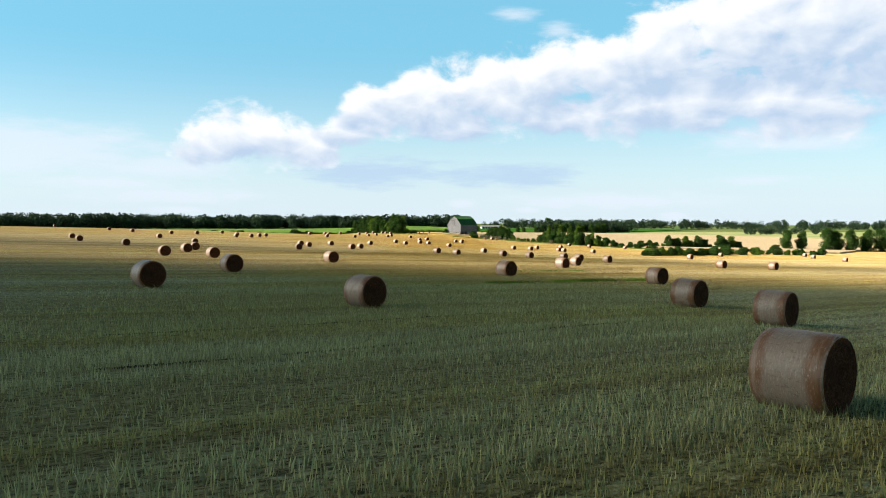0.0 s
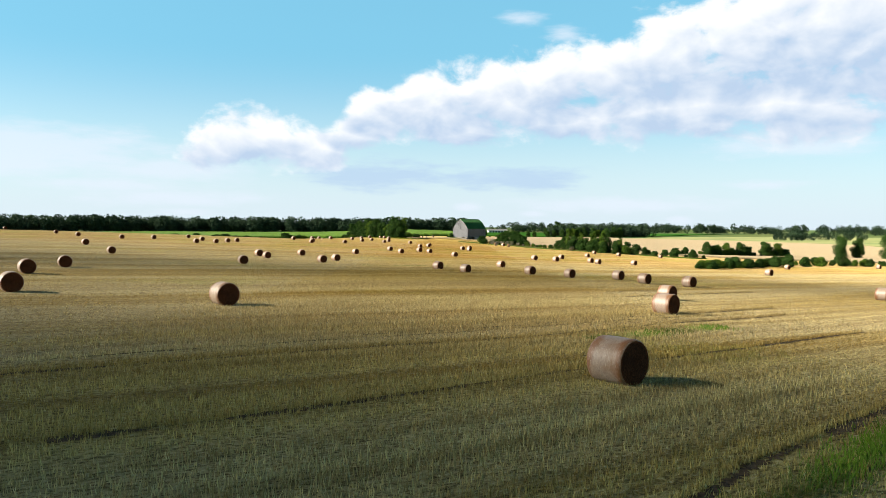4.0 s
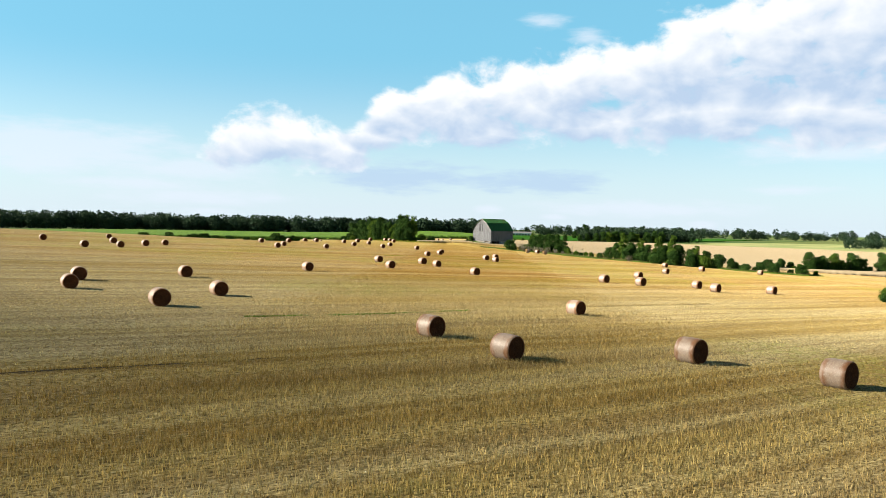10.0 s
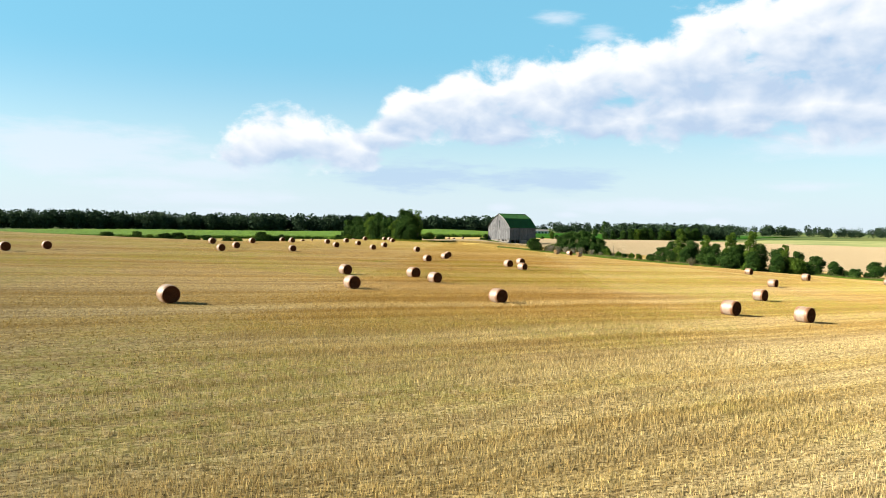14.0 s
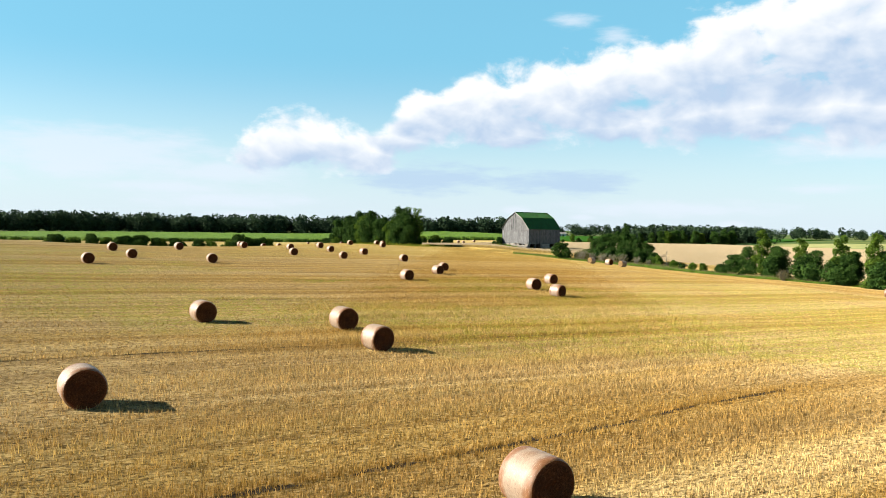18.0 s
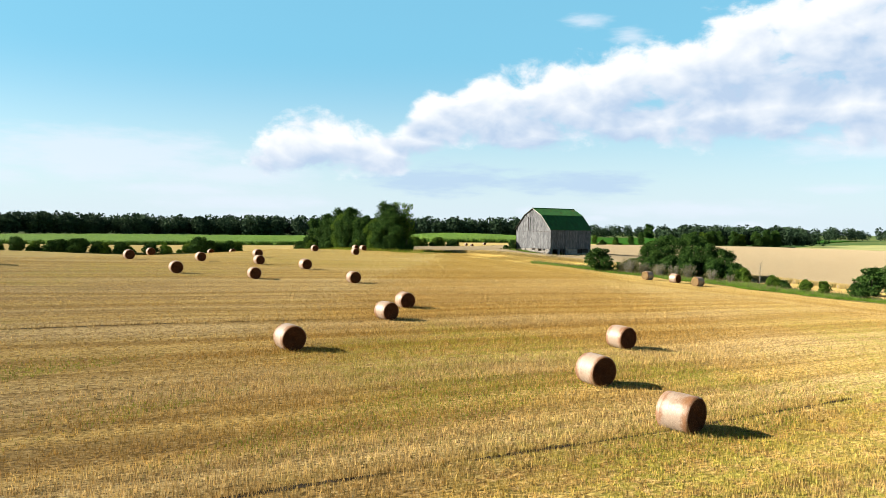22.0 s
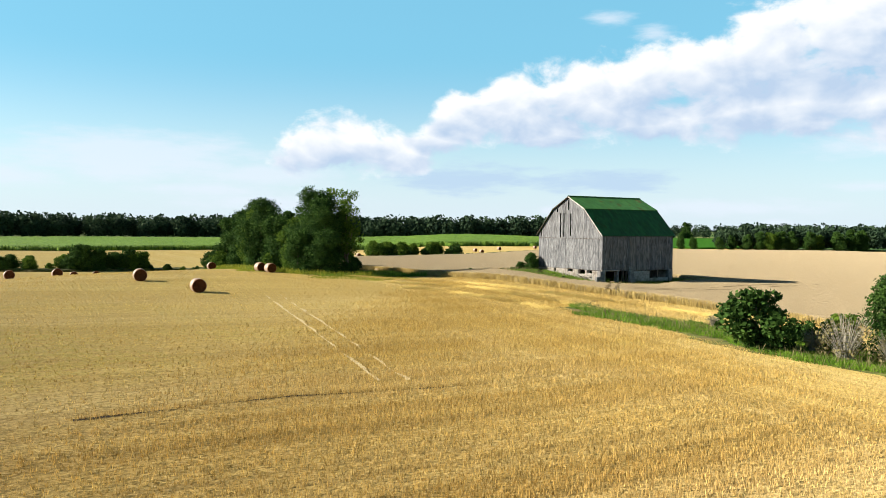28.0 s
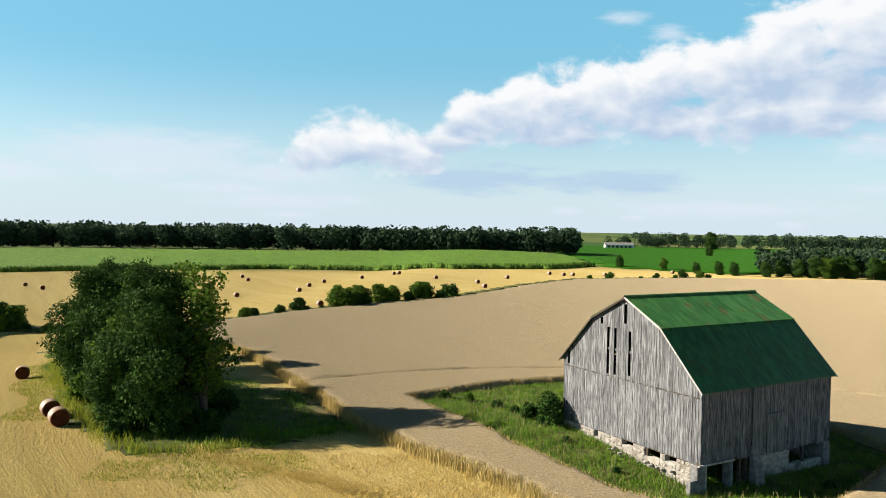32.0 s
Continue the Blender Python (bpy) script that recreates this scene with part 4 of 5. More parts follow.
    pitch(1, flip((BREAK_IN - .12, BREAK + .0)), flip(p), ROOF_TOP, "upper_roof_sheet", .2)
    bm = bmesh.new()
    tube(bm, [(-.16, BARN_W / 2, PEAK + .04), (BARN_L + .16, BARN_W / 2, PEAK + .04)], [.09, .09], 8)
    part("ridge_cap", bm, ROOF_TOP, barn)
    for x in (-.17, BARN_L + .14):     # barge boards
        for q0, q1 in ((e, b), (b, p), (flip(e), flip(b)), (flip(b), flip(p))):
            bm = bmesh.new()
            vs = [bm.verts.new((x + dx, yy, zz + dz)) for dx in (0, .04) for (yy, zz) in (q0, q1) for dz in (-.10, .035)]
            bmesh.ops.convex_hull(bm, input=vs)
            # far slope takes dark timber to paint the shade on its barge boards
            part("barge_board", bm, TRIM if q0[0] < BARN_W / 2 else INSIDE, barn, "pale weathered barge board" if q0[0] < BARN_W / 2 else "barge board with shade painted as dark timber")
    return barn


make_barn()


# ---- trees, hedges, woods ----
KINDS = [
    tree("tree", 1, 12.0, 8.0, 1.0, 26, 34000, .12, LEAF, "tall dark green leafy tree by the field"),
    tree("tree", 2, 11.0, 7.5, .6, 24, 31000, .12, LEAF, "dense dark green tree by the field"),
    tree("tree", 3, 9.0, 7.0, .5, 20, 20000, .13, LEAF_BRIGHT, "bright green leafy tree in the hedge"),
    tree("tree", 4, 8.0, 6.0, .8, 18, 16000, .13, LEAF, "small green tree in the hedge"),
]
AIRY = tree("tree", 7, 11.6, 5.2, 2.5, 17, 3600, .15, LEAF_BRIGHT, "open feathery tree at the edge of the clump")
SLENDER = tree("tree", 5, 8.6, 3.8, .4, 16, 7000, .15, LEAF_BRIGHT, "slender bright green tree in the hedge")
SHRUBS = [
    tree("shrub", 11, 4.0, 4.6, .15, 12, 4200, .17, LEAF, "dark green leafy shrub in the hedge", "shrub"),
    tree("shrub", 12, 3.0, 4.0, .1, 10, 3000, .16, LEAF_BRIGHT, "bushy green shrub in the hedge", "shrub"),
    tree("shrub", 13, 2.2, 3.4, .05, 9, 2400, .14, LEAF, "low dense green shrub in grass", "shrub"),
]


def dry_shrub(seed, height, width, count):
    """A half bare shrub: many thin grey twigs with a few dry leaves."""
    rng = np.random.default_rng(seed)
    ob = empty("dry_shrub", Matrix(), "half bare grey brown shrub in tall grass", "shrub")
    bm = bmesh.new()
    for j in range(120):
        a, r = rng.uniform(0, 6.283), width * .5 * rng.uniform(.15, 1)
        h = height * rng.uniform(.5, 1.1)
        foot = (math.cos(a) * r * .2, math.sin(a) * r * .2, -.1)
        tube(bm, [foot, (math.cos(a) * r * .5, math.sin(a) * r * .5, h * .5), (math.cos(a) * r, math.sin(a) * r, h)], [.028, .018, .009], 3)
    part("branch", bm, TWIG, ob)
    q = leaves(rng, [(0, 0, height * .5, width * .45, width * .45, height * .42)], count, .09)
    tag_part(new("foliage", quads_mesh("foliage", q, DRY_GRASS)), ob)
    return ob


DRY = [dry_shrub(71, 2.6, 3.4, 700), dry_shrub(72, 2.1, 2.6, 420)]


def bare_sapling():
    """A thin leafless sapling standing in the grass strip."""
    rng = np.random.default_rng(31)
    ob = empty("sapling", pose(34, 376.9, float(ground_z(34, 376.9)), 0, 0, 0), "thin bare pale sapling in the grass strip", "tree")
    bm = bmesh.new()
    tube(bm, [(0, 0, -.1), (.05, .03, 1.2), (.1, -.04, 2.6), (.2, .02, 3.6)], [.05, .04, .026, .01], 5)
    part("trunk", bm, TWIG, ob)
    bm = bmesh.new()
    for k in range(14):
        z, a, l = rng.uniform(1.0, 3.2), rng.uniform(0, 6.283), rng.uniform(.4, 1.0)
        tube(bm, [(.07, 0, z), (.07 + math.cos(a) * l * .4, math.sin(a) * l * .4, z + l * .5), (.07 + math.cos(a) * l * .6, math.sin(a) * l * .6, z + l)], [.02, .014, .006], 4)
    part("branch", bm, TWIG, ob)


bare_sapling()


def far_shed():
    shed = empty("farm_shed", pose(66, 1165, float(ground_z(66, 1165)), 0, 0, 8), "long white farm shed on the far field", "shed")
    box_part("wall", (-14, 14, -4, 4, -.3, 3.6), WHITE_PAINT, shed, bevel=.05)
    bm = bmesh.new()
    vs = [bm.verts.new(c) for x in (-14.4, 14.4) for c in ((x, -4.6, 3.5), (x, 4.6, 3.5), (x, 0, 5.8))]
    bmesh.ops.convex_hull(bm, input=vs)
    part("roof", bm, CONCRETE, shed, "pale grey roof")
    for k in range(6):
        box_part("door", (-12 + k * 4.2, -9.4 + k * 4.2, -4.08, -4.0, -.2, 2.8), INSIDE, shed, "dark shed door", .01)


far_shed()


def plant():
    used = set()
    rng = random.Random(8)

    def put(kind, x, y, scale=1.0, group="", label=""):
        m = rng.uniform(0, 360)
        if id(kind) not in used:
            used.add(id(kind))
            kind.matrix_basis = pose(x, y, float(ground_z(x, y)), 0, 0, m)
            kind.scale = (scale,) * 3
            if group:
                kind["group"] = group
            if label:
                kind["label"] = label
            return
        put_copy(kind, x, y, m, scale, group, label)

    T, S = KINDS, SHRUBS
    for x, y, k, s in ((-28.6, 444.3, 1, .92), (-30.6, 447, 0, .97), (-33.6, 449.5, 2, .86), (-41.6, 457, 1, .98), (-44.6, 464, 2, 1.05), (-37.4, 453.5, 3, 1.1), (-46.8, 469, 0, .93), (-52, 476, 1, .95), (-57, 483, 3, 1.2), (-31.8, 444.2, 3, .8)):
        put(T[k], x, y, s, "tree clump at the field's end")
    for x, y, k, s in ((-26.5, 442.3, 2, .7), (-29.5, 441.3, 2, .6), (-33.6, 446.4, 1, .75), (-38.4, 451.4, 1, .9), (-42, 456, 2, 1.0), (-49, 466, 0, .9), (-57, 476, 1, 1.1), (-62, 485, 0, .9), (-24.6, 444, 2, .8), (-25.6, 448, 0, .6)):
        put(S[k], x, y, s, "tree clump at the field's end")
    put(AIRY, -25.6, 445.6, 1.0, "tree clump at the field's end")
    put(AIRY, -28.2, 449.0, 1.04, "tree clump at the field's end")
    # hedge on the camera's right, from the barn outwards
    for x, y, k, s in ((21.8, 394.2, 3, .66), (24, 393, 3, .8), (26.2, 391.6, 0, .5), (28.2, 390.4, 3, .86), (30.4, 388.6, 1, .5), (32, 387, 3, .6)):
        put(T[k], x, y, s, "trees in the hedge")
    for x, y, k, s in ((14.1, 395.3, 0, .95), (19.5, 396.5, 1, .8), (33.5, 382, 1, .75), (24, 391.5, 0, .8), (18, 399, 2, .7), (30, 386.6, 0, .75), (27, 389, 0, .8), (22, 392.6, 2, 1.1), (33, 385, 0, .7), (37, 376, 2, .5)):
        put(S[k], x, y, s, "shrubs in the hedge")
    for x, y, s in ((48.5, 362, 1.0), (52, 353, .85), (55.5, 346, .95), (58, 340, 1.0), (64, 336, .7)):
        put(SLENDER, x, y, s, "trees in the hedge")
    for x, y, k, s in ((47, 366, 3, .66), (50, 359, 3, .72), (53.4, 351, 3, .68), (56.6, 345, 3, .7), (60, 340, 3, .75), (63, 337.6, 3, .66), (66.4, 335.6, 3, .6), (51, 362, 1, .5), (58.6, 348, 1, .5)):
        put(T[k], x, y, s, "trees in the hedge")
    for x, y, k, s in ((45, 368, 0, .9), (48.6, 358, 0, 1.0), (52, 350, 0, 1.1), (54.6, 345, 0, 1.0), (58, 338.6, 0, 1.1), (62, 335, 0, 1.0), (65, 333, 1, 1.1), (69, 333, 0, 1.0), (72, 331, 0, .8), (75, 328, 2, .9), (80, 323, 2, .9)):
        put(S[k], x, y, s, "shrubs in the hedge")
    for x, y, k, s in ((101, 349, 3, .72), (110, 352, 2, .62), (116, 354, 3, .75), (106, 351, 3, .6), (128, 359, 3, .8), (134, 361, 2, .66), (162, 365, 0, .8), (170, 366, 1, .8), (179, 360, 0, .9), (184, 362, 1, .9), (190, 360, 0, .85), (199, 362, 1, .95), (206, 364, 0, .9), (213, 366, 1, .95), (221, 370, 0, .9)):
        put(T[k], x, y, s, "trees beyond the hedge")
    for x, y, k, s in ((88, 346, 0, .75), (92, 347, 0, .85), (104, 350, 0, 1.1), (113, 353, 1, 1.2), (120, 356, 0, 1.1), (131, 360, 0, 1.1), (138, 362, 0, .9)):
        put(S[k], x, y, s, "shrubs beyond the hedge")
    for x, y, k, s in ((64, 231, 2, .9), (69, 236, 2, .8), (74, 243, 1, .7), (80, 250, 2, 1), (86, 257, 1, .8), (92, 263, 0, .8), (99, 270, 0, .9), (107, 278, 2, 1.2), (116, 286, 1, 1), (126, 293, 0, 1), (138, 300, 2, 1.2), (150, 306, 2, 1.3)):
        put(S[k], x, y, s, "shrubs on the field's bank")
    # hedge behind the tree clump
    for x, y, k, s in ((-114, 498, 0, .9), (-111.5, 500, 1, 1.1), (-43, 541, 1, 1.5), (-41.6, 544, 1, 1.3), (-40, 547, 1, 1.4), (-36.5, 553, 1, 1.4), (-34.6, 557, 1, 1.25), (-30.5, 565, 1, 1.4), (-29, 568, 1, 1.3), (-25, 575, 2, 1.5),
                       (-58, 514, 2, 1.0), (-54, 521, 1, .7), (-50, 528, 2, .8), (-47, 534, 2, .5), (-66, 503, 2, .8), (-136, 484, 0, 1.1), (-146, 478, 0, 1.2)):
        put(S[k], x, y, s, "shrubs along the far field")
    for x, y, k, s in ((2.6, 456, 1, .8), (-.7, 448.2, 0, .6), (-2.2, 450.2, 2, .55), (-5, 456, 2, .35), (-7.5, 459.5, 1, .3), (-3.4, 453, 2, .3), (.5, 444.5, 2, .22), (3.4, 440.2, 2, .2), (16, 441.5, 2, .25), (12, 437.6, 2, .2), (-10, 460.5, 2, .4)):
        put(S[k], x, y, s, "shrubs by the barn")
    for x, y, k, s in ((18.4, 392.5, 0, 1.0), (20.5, 391, 1, .9), (17.5, 395, 1, .7), (26.5, 386.5, 0, .8), (29, 383, 1, .8), (13.5, 404.5, 1, .5), (47.5, 349, 0, .7), (72, 331, 1, .9), (22.6, 389.4, 0, .75), (24.6, 388, 1, .9), (31.2, 381, 1, .6), (15.5, 399.5, 1, .6)):
        put(DRY[k], x, y, s, "dry shrubs in the hedge")
    hedge = random.Random(12)
    for x0, y0, x1, y1, count, lo, hi in ((58, 224, 108, 290, 64, .45, .75), (108, 290, 152, 308, 16, .45, .8), (-160, 470, -118, 492, 26, .7, 1.25), (-118, 492, -101, 500, 7, .5, 1.0), (-103, 500, -91, 514, 18, .9, 1.5), (-91, 514, -66, 506, 14, .2, .45), (-70, 498, -24, 574, 20, .3, .7), (34, 378, 44, 356, 6, .35, .6), (72, 332, 90, 318, 10, .4, .7), (86, 346, 130, 358, 14, .4, .8), (10, 658, 60, 684, 9, .5, 1.0)):
        for j in range(count):
            f = (j + hedge.random()) / count
            put(hedge.choice(S), x0 + (x1 - x0) * f + hedge.gauss(0, .9), y0 + (y1 - y0) * f + hedge.gauss(0, .9), hedge.uniform(lo, hi), "low hedge shrubs")
    for x, y, k, s in ((71, 708, 3, .7), (82, 705, 3, .75), (88, 707, 1, .6), (95, 706, 3, .9), (100, 705, 0, .7), (104, 704, 2, .9), (109, 706, 3, 1.1), (114, 706, 1, .8), (121, 703, 3, 1.1), (126, 706, 2, .8), (133, 705, 3, 1.1), (140, 708, 1, .9), (146, 712, 3, 1.2), (66, 712, 3, .7), (58, 716, 3, .6), (48, 735, 2, .6), (30, 745, 3, .7)):
        put(T[k], x, y, s, "trees before the wood")
    put(T[3], 154, 1166, 2.2, "lone trees", "lone round tree on the far bean field")
    put(T[3], 112, 960, 1.0, "lone trees", "small tree on the far bean field")


plant()


def woods(name, line, depth, height, count, seed, label):
    """A far wood: many trees along a line, as one thing."""
    rng = np.random.default_rng(seed)
    p = np.array(line, float)
    seg = np.linalg.norm(np.diff(p, axis=0), axis=1)
    at = np.concatenate([[0], np.cumsum(seg)])
    out = []
    for k in range(count):
        d = rng.uniform(0, at[-1])
        x, y = np.interp(d, at, p[:, 0]) + rng.normal(0, 4), np.interp(d, at, p[:, 1]) + rng.uniform(0, depth)
        h = height * rng.uniform(.72, 1.15)
        w = h * rng.uniform(.55, 1.05)
        blobs = [(0, 0, h * .5, w * .42, w * .42, h * .44)]
        for j in range(3):
            a = rng.uniform(0, 6.283)
            blobs.append((math.cos(a) * w * .3, math.sin(a) * w * .3, h * rng.uniform(.35, .72), w * .28, w * .28, w * rng.uniform(.2, .28)))
        q = leaves(rng, blobs, 250, .058 * h, .97)
        q[..., 0] += x
        q[..., 1] += y
        q[..., 2] += float(ground_z(x, y))
        out.append(q)
    ob = new(name, quads_mesh(name, np.concatenate(out), LEAF_FAR))
    return tagged(ob, label, "woods", kind="stuff")


woods("woods", [(-900, 560), (-620, 700), (-480, 760), (-330, 850), (-260, 885), (-150, 890), (-60, 890), (16, 902)], 45, 18.0, 1100, 21, "dark green wood behind the corn field")
woods("woods", [(93, 716), (135, 712), (178, 725)], 30, 11.8, 140, 22, "green wood beyond the wheat field")
woods("woods", [(60, 1180), (300, 1230), (700, 1150), (1300, 1000)], 60, 16, 420, 23, "far wooded ridge")
woods("woods", [(240, 600), (290, 640), (330, 650)], 14, 8, 30, 24, "trees between far fields")

# ---- grass and stubble ----
# worn wheel furrows: their lines and widths
FURROWS = [
    ([(-9.5, 21.2), (-3.5, 26.8), (1.4, 31.4), (5.5, 34.6), (12, 39.8)], .2), ([(-7, 15.5), (-2.1, 20.4), (.3, 22.9), (4.2, 27.2), (10, 32.6)], .2),
    ([(-13.5, 37.4), (-10.7, 39.9), (-7.7, 42.9), (-3.7, 47.8), (5.9, 60.2), (20.3, 74.5)], .28), ([(0, 41.3), (9.5, 49.8), (22.8, 61.5)], .2),
    ([(-14, 65.8), (-4, 74.7), (4.9, 82.4), (24.3, 100.2)], .24), ([(-14, 68.8), (-4.6, 77.4), (1.3, 83), (20.9, 99.6)], .14),
    ([(-8, 60), (2.9, 70.2), (11.9, 78.4), (24, 89.5)], .22), ([(-4, 79.2), (4.9, 87.2), (14.4, 95.8), (26, 106.4)], .28),
    ([(-6, 92.6), (.4, 98.6), (9.9, 107.8), (19.3, 117), (34, 131)], .26), ([(-8, 104.6), (.5, 112.6), (8.8, 120.7), (18, 129.6)], .18),
    ([(-4, 102.4), (3.7, 109.6), (6.6, 112.3), (14.4, 119.6), (24, 128.6)], .2), ([(-30, 131), (-8, 150)], .16), ([(-4, 174), (26, 199.5)], .16),
    ([(-11, 227.6), (-5.2, 232.7), (-2.7, 235.1), (4, 241.4), (6.5, 244.4), (11.9, 249.5)], .15), ([(-20, 244), (8, 267)], .14), ([(-22, 270), (14, 300)], .12), ([(-26, 303), (0, 325)], .12), ([(-15.1, 368.1), (-9.7, 373.5), (-2.1, 379)], .13),
]


def near_furrow(x, y):
    out = np.zeros(x.size, bool)
    for line, w in FURROWS:
        for (ax, ay), (bx, by) in zip(line, line[1:]):
            l = math.hypot(bx - ax, by - ay)
            u, v = (bx - ax) / l, (by - ay) / l
            along_it, off = (x - ax) * u + (y - ay) * v, np.abs((x - ax) * v - (y - ay) * u)
            out |= (along_it > 0) & (along_it < l) & (off < w * (.55 + .25 * np.sin(along_it * 1.7)))
    return out


def along(line, per, spread, seed):
    """Points strewn about a line."""
    rng = np.random.default_rng(seed)
    p = np.array(line, float)
    step = np.linalg.norm(np.diff(p, axis=0), axis=1)
    at = np.concatenate([[0], np.cumsum(step)])
    d = rng.uniform(0, at[-1], int(at[-1] * per))
    return np.interp(d, at, p[:, 0]) + rng.normal(0, spread, d.size), np.interp(d, at, p[:, 1]) + rng.normal(0, spread, d.size)


def stubble(seed, y0, y1, inner, row, gap, height, width):
    """Cut stalks in rows: tall and upright in some swaths, crushed flat in others; sparser and stouter away from the flight line."""
    x, y = scatter_rows(seed, -16 if inner else -62, 16 if inner else 62, y0, y1, row, gap)
    rng = np.random.default_rng(seed + 1)
    x, y = (np.repeat(q, 3) + rng.normal(0, .03 if inner else .06, q.size * 3) for q in (x, y))
    across = x * ROW_Y[0] + y * ROW_Y[1]
    swath = .5 + .28 * np.sin(across * .86 + 1.3 * np.sin(across * .23) + .4 * np.sin((x + y) * .06)) + .22 * np.sin(across * 3.1 + 1.7 * np.sin(across * .61))
    tuft = np.repeat(rng.uniform(0, 1, x.size // 3), 3)
    if inner:
        keep = tuft < np.clip(2.0 - np.abs(x) / 8, 0, 1) * (.55 + .45 * swath)
    else:
        keep = tuft < np.clip((np.abs(x) - 6) / 8, .05, 1) * np.clip(1.5 - np.abs(x) / 50, 0, 1)
    lump = .5 + .5 * np.sin(x * 11 + 2.6 * np.sin(y * 4.7 + x * 1.9)) * np.sin(y * 9 + 2.2 * np.sin(x * 5.3 - y * 2.1))
    keep &= ~inside(x, y, WHEAT_EDGE) & ~inside(x, y, STRIP) & ~(near_furrow(x, y) & (rng.uniform(0, 1, x.size) < .85))
    blades("stubble", x[keep], y[keep], height * (.35 + .45 * swath[keep] + .55 * lump[keep]), width, STALK, "cut golden straw stubble in sown rows", seed + 2, lean=.2, top=.7, category="stubble", spikes=True)


STRIP = [(2.6, 414), (4.4, 407.5), (8.0, 404), (10.5, 399), (15, 392.5), (21, 385), (28, 373), (36, 361), (46, 350), (60, 340), (76, 322), (84, 314), (92, 320),
         (78, 332), (60, 350), (46, 358), (38, 372), (31, 385), (22, 396), (14.5, 403), (12, 406), (8.4, 410), (4.7, 417)]
for k in range(6):
    stubble(100 + 10 * k, 4 + 73 * k, 77 + 73 * k, True, .2, .075, .19 if k < 2 else .175, .0125)
    stubble(200 + 10 * k, 4 + 73 * k, 77 + 73 * k, False, .4, .4, .10, .026)


def patch_points(seed, poly, per):
    rng = np.random.default_rng(seed)
    p = np.array(poly)
    lo, hi = p.min(0), p.max(0)
    n = int((hi - lo).prod() * per)
    x, y = rng.uniform(lo[0], hi[0], n), rng.uniform(lo[1], hi[1], n)
    k = inside(x + .9 * np.sin(y * .8 + x * .5), y + .9 * np.sin(x * .9), poly) & (np.sin(x * 1.3 + y * .7) + np.sin(y * 1.9 - x * .8) + rng.normal(0, .9, n) > -1.1)
    return x[k], y[k]


for poly, name, seed in ((STRIP, "grass_strip", 41), (BARN_YARD, "barn_yard_grass", 42)):
    crop_block(name + "_bed", poly, .03, .6, GRASS_BED, "weedy green grass ground at the field's edge", .02, wander=.7)
    x, y = patch_points(seed, poly, 190)
    blades(name, x, y, .24, .014, GRASS, "tall green uncut grass and weeds", seed + 5, lean=.4)
    x, y = patch_points(seed + 9, poly, 14)
    blades(name, x, y, .5, .014, DRY_GRASS, "dry pale grass stems", seed + 6, lean=.3)
for a, b, w, seed, count, tall in (((-14, 163.5), (0, 175.6), .16, 51, 2200, .09), ((3, 55.2), (20, 73), .8, 52, 4200, .2), ((6.5, 80.6), (15.5, 88.6), 1.2, 53, 1500, .16)):
    rng = np.random.default_rng(seed)
    t = rng.uniform(0, 1, count)
    x, y = a[0] + (b[0] - a[0]) * t, a[1] + (b[1] - a[1]) * t
    off = rng.normal(0, w * .4, t.size)
    blades("grass_row", x + off * ROW_Y[0], y + off * ROW_Y[1], tall, .012, GRASS, "narrow row of green grass in the stubble", seed, lean=.4)
# rut earth darkened to paint the shade a flat strip cannot cast
RUT_SHADE = noisy("shaded_rut_soil", (.018, .013, .007), (.075, .052, .026), 5, .98, .8, .05)


def furrow(a, b, width, seed, base=.012, mat=None, name="furrow", label="worn wheel furrow in the stubble, its shade in the dark colour"):
    """A worn wheel furrow along the rows, broken and uneven; its dark earth colour includes the rut's shade."""
    rng = np.random.default_rng(seed)
    a, b = np.array(a, float), np.array(b, float)
    n = max(int(np.linalg.norm(b - a) / .09), 3)
    side = np.array([-(b - a)[1], (b - a)[0]]) / np.linalg.norm(b - a)
    f = np.linspace(0, 1, n)
    slow = np.interp(np.arange(n), np.arange(0, n + 14, 14), rng.normal(0, 1, n // 14 + 2)[:len(np.arange(0, n + 14, 14))])
    p = a + (b - a) * f[:, None] + side * (.05 * slow)[:, None]
    wl, wr = (width * np.clip(.5 + .5 * slow + rng.normal(0, .22, n), .0, 1.3) for _ in range(2))
    l, r = p + side * wl[:, None], p - side * wr[:, None]
    v = np.concatenate([np.column_stack([q, ground_z(q[:, 0], q[:, 1]) + base]) for q in (l, r)])
    i = np.arange(n - 1)
    ob = new(name, quick_mesh(name, v, np.stack([i, i + n, i + n + 1, i + 1], -1), mat or RUT_SHADE))
    tagged(ob, label, "furrow", kind="structure")


for k, (line, w) in enumerate(FURROWS):
    for a, b in zip(line, line[1:]):
        furrow(a, b, w, k)
    # taller stalks added on the sunward side to shade the furrow
    x, y = along(line, 70, .07, 400 + k)
    blades("stubble", x + ROW_Y[0] * w * .8, y + ROW_Y[1] * w * .8, .2, .013, STALK, "taller cut straw beside a wheel furrow", 420 + k, lean=.2, category="stubble", spikes=True)
PALE_STRAW = noisy("flattened_straw", (.36, .29, .15), (.56, .46, .26), 8, .95, .5, .04)
for k, line in enumerate(([(-24.3, 411.1), (-12.4, 388.5), (-6.8, 377.8)], [(-23.0, 411.6), (-11.2, 389.0), (-5.6, 378.4)])):
    for a, b in zip(line, line[1:]):
        furrow(a, b, .1, 60 + k, .05, PALE_STRAW, "tyre_track", "pale flattened tyre track on the stubble")
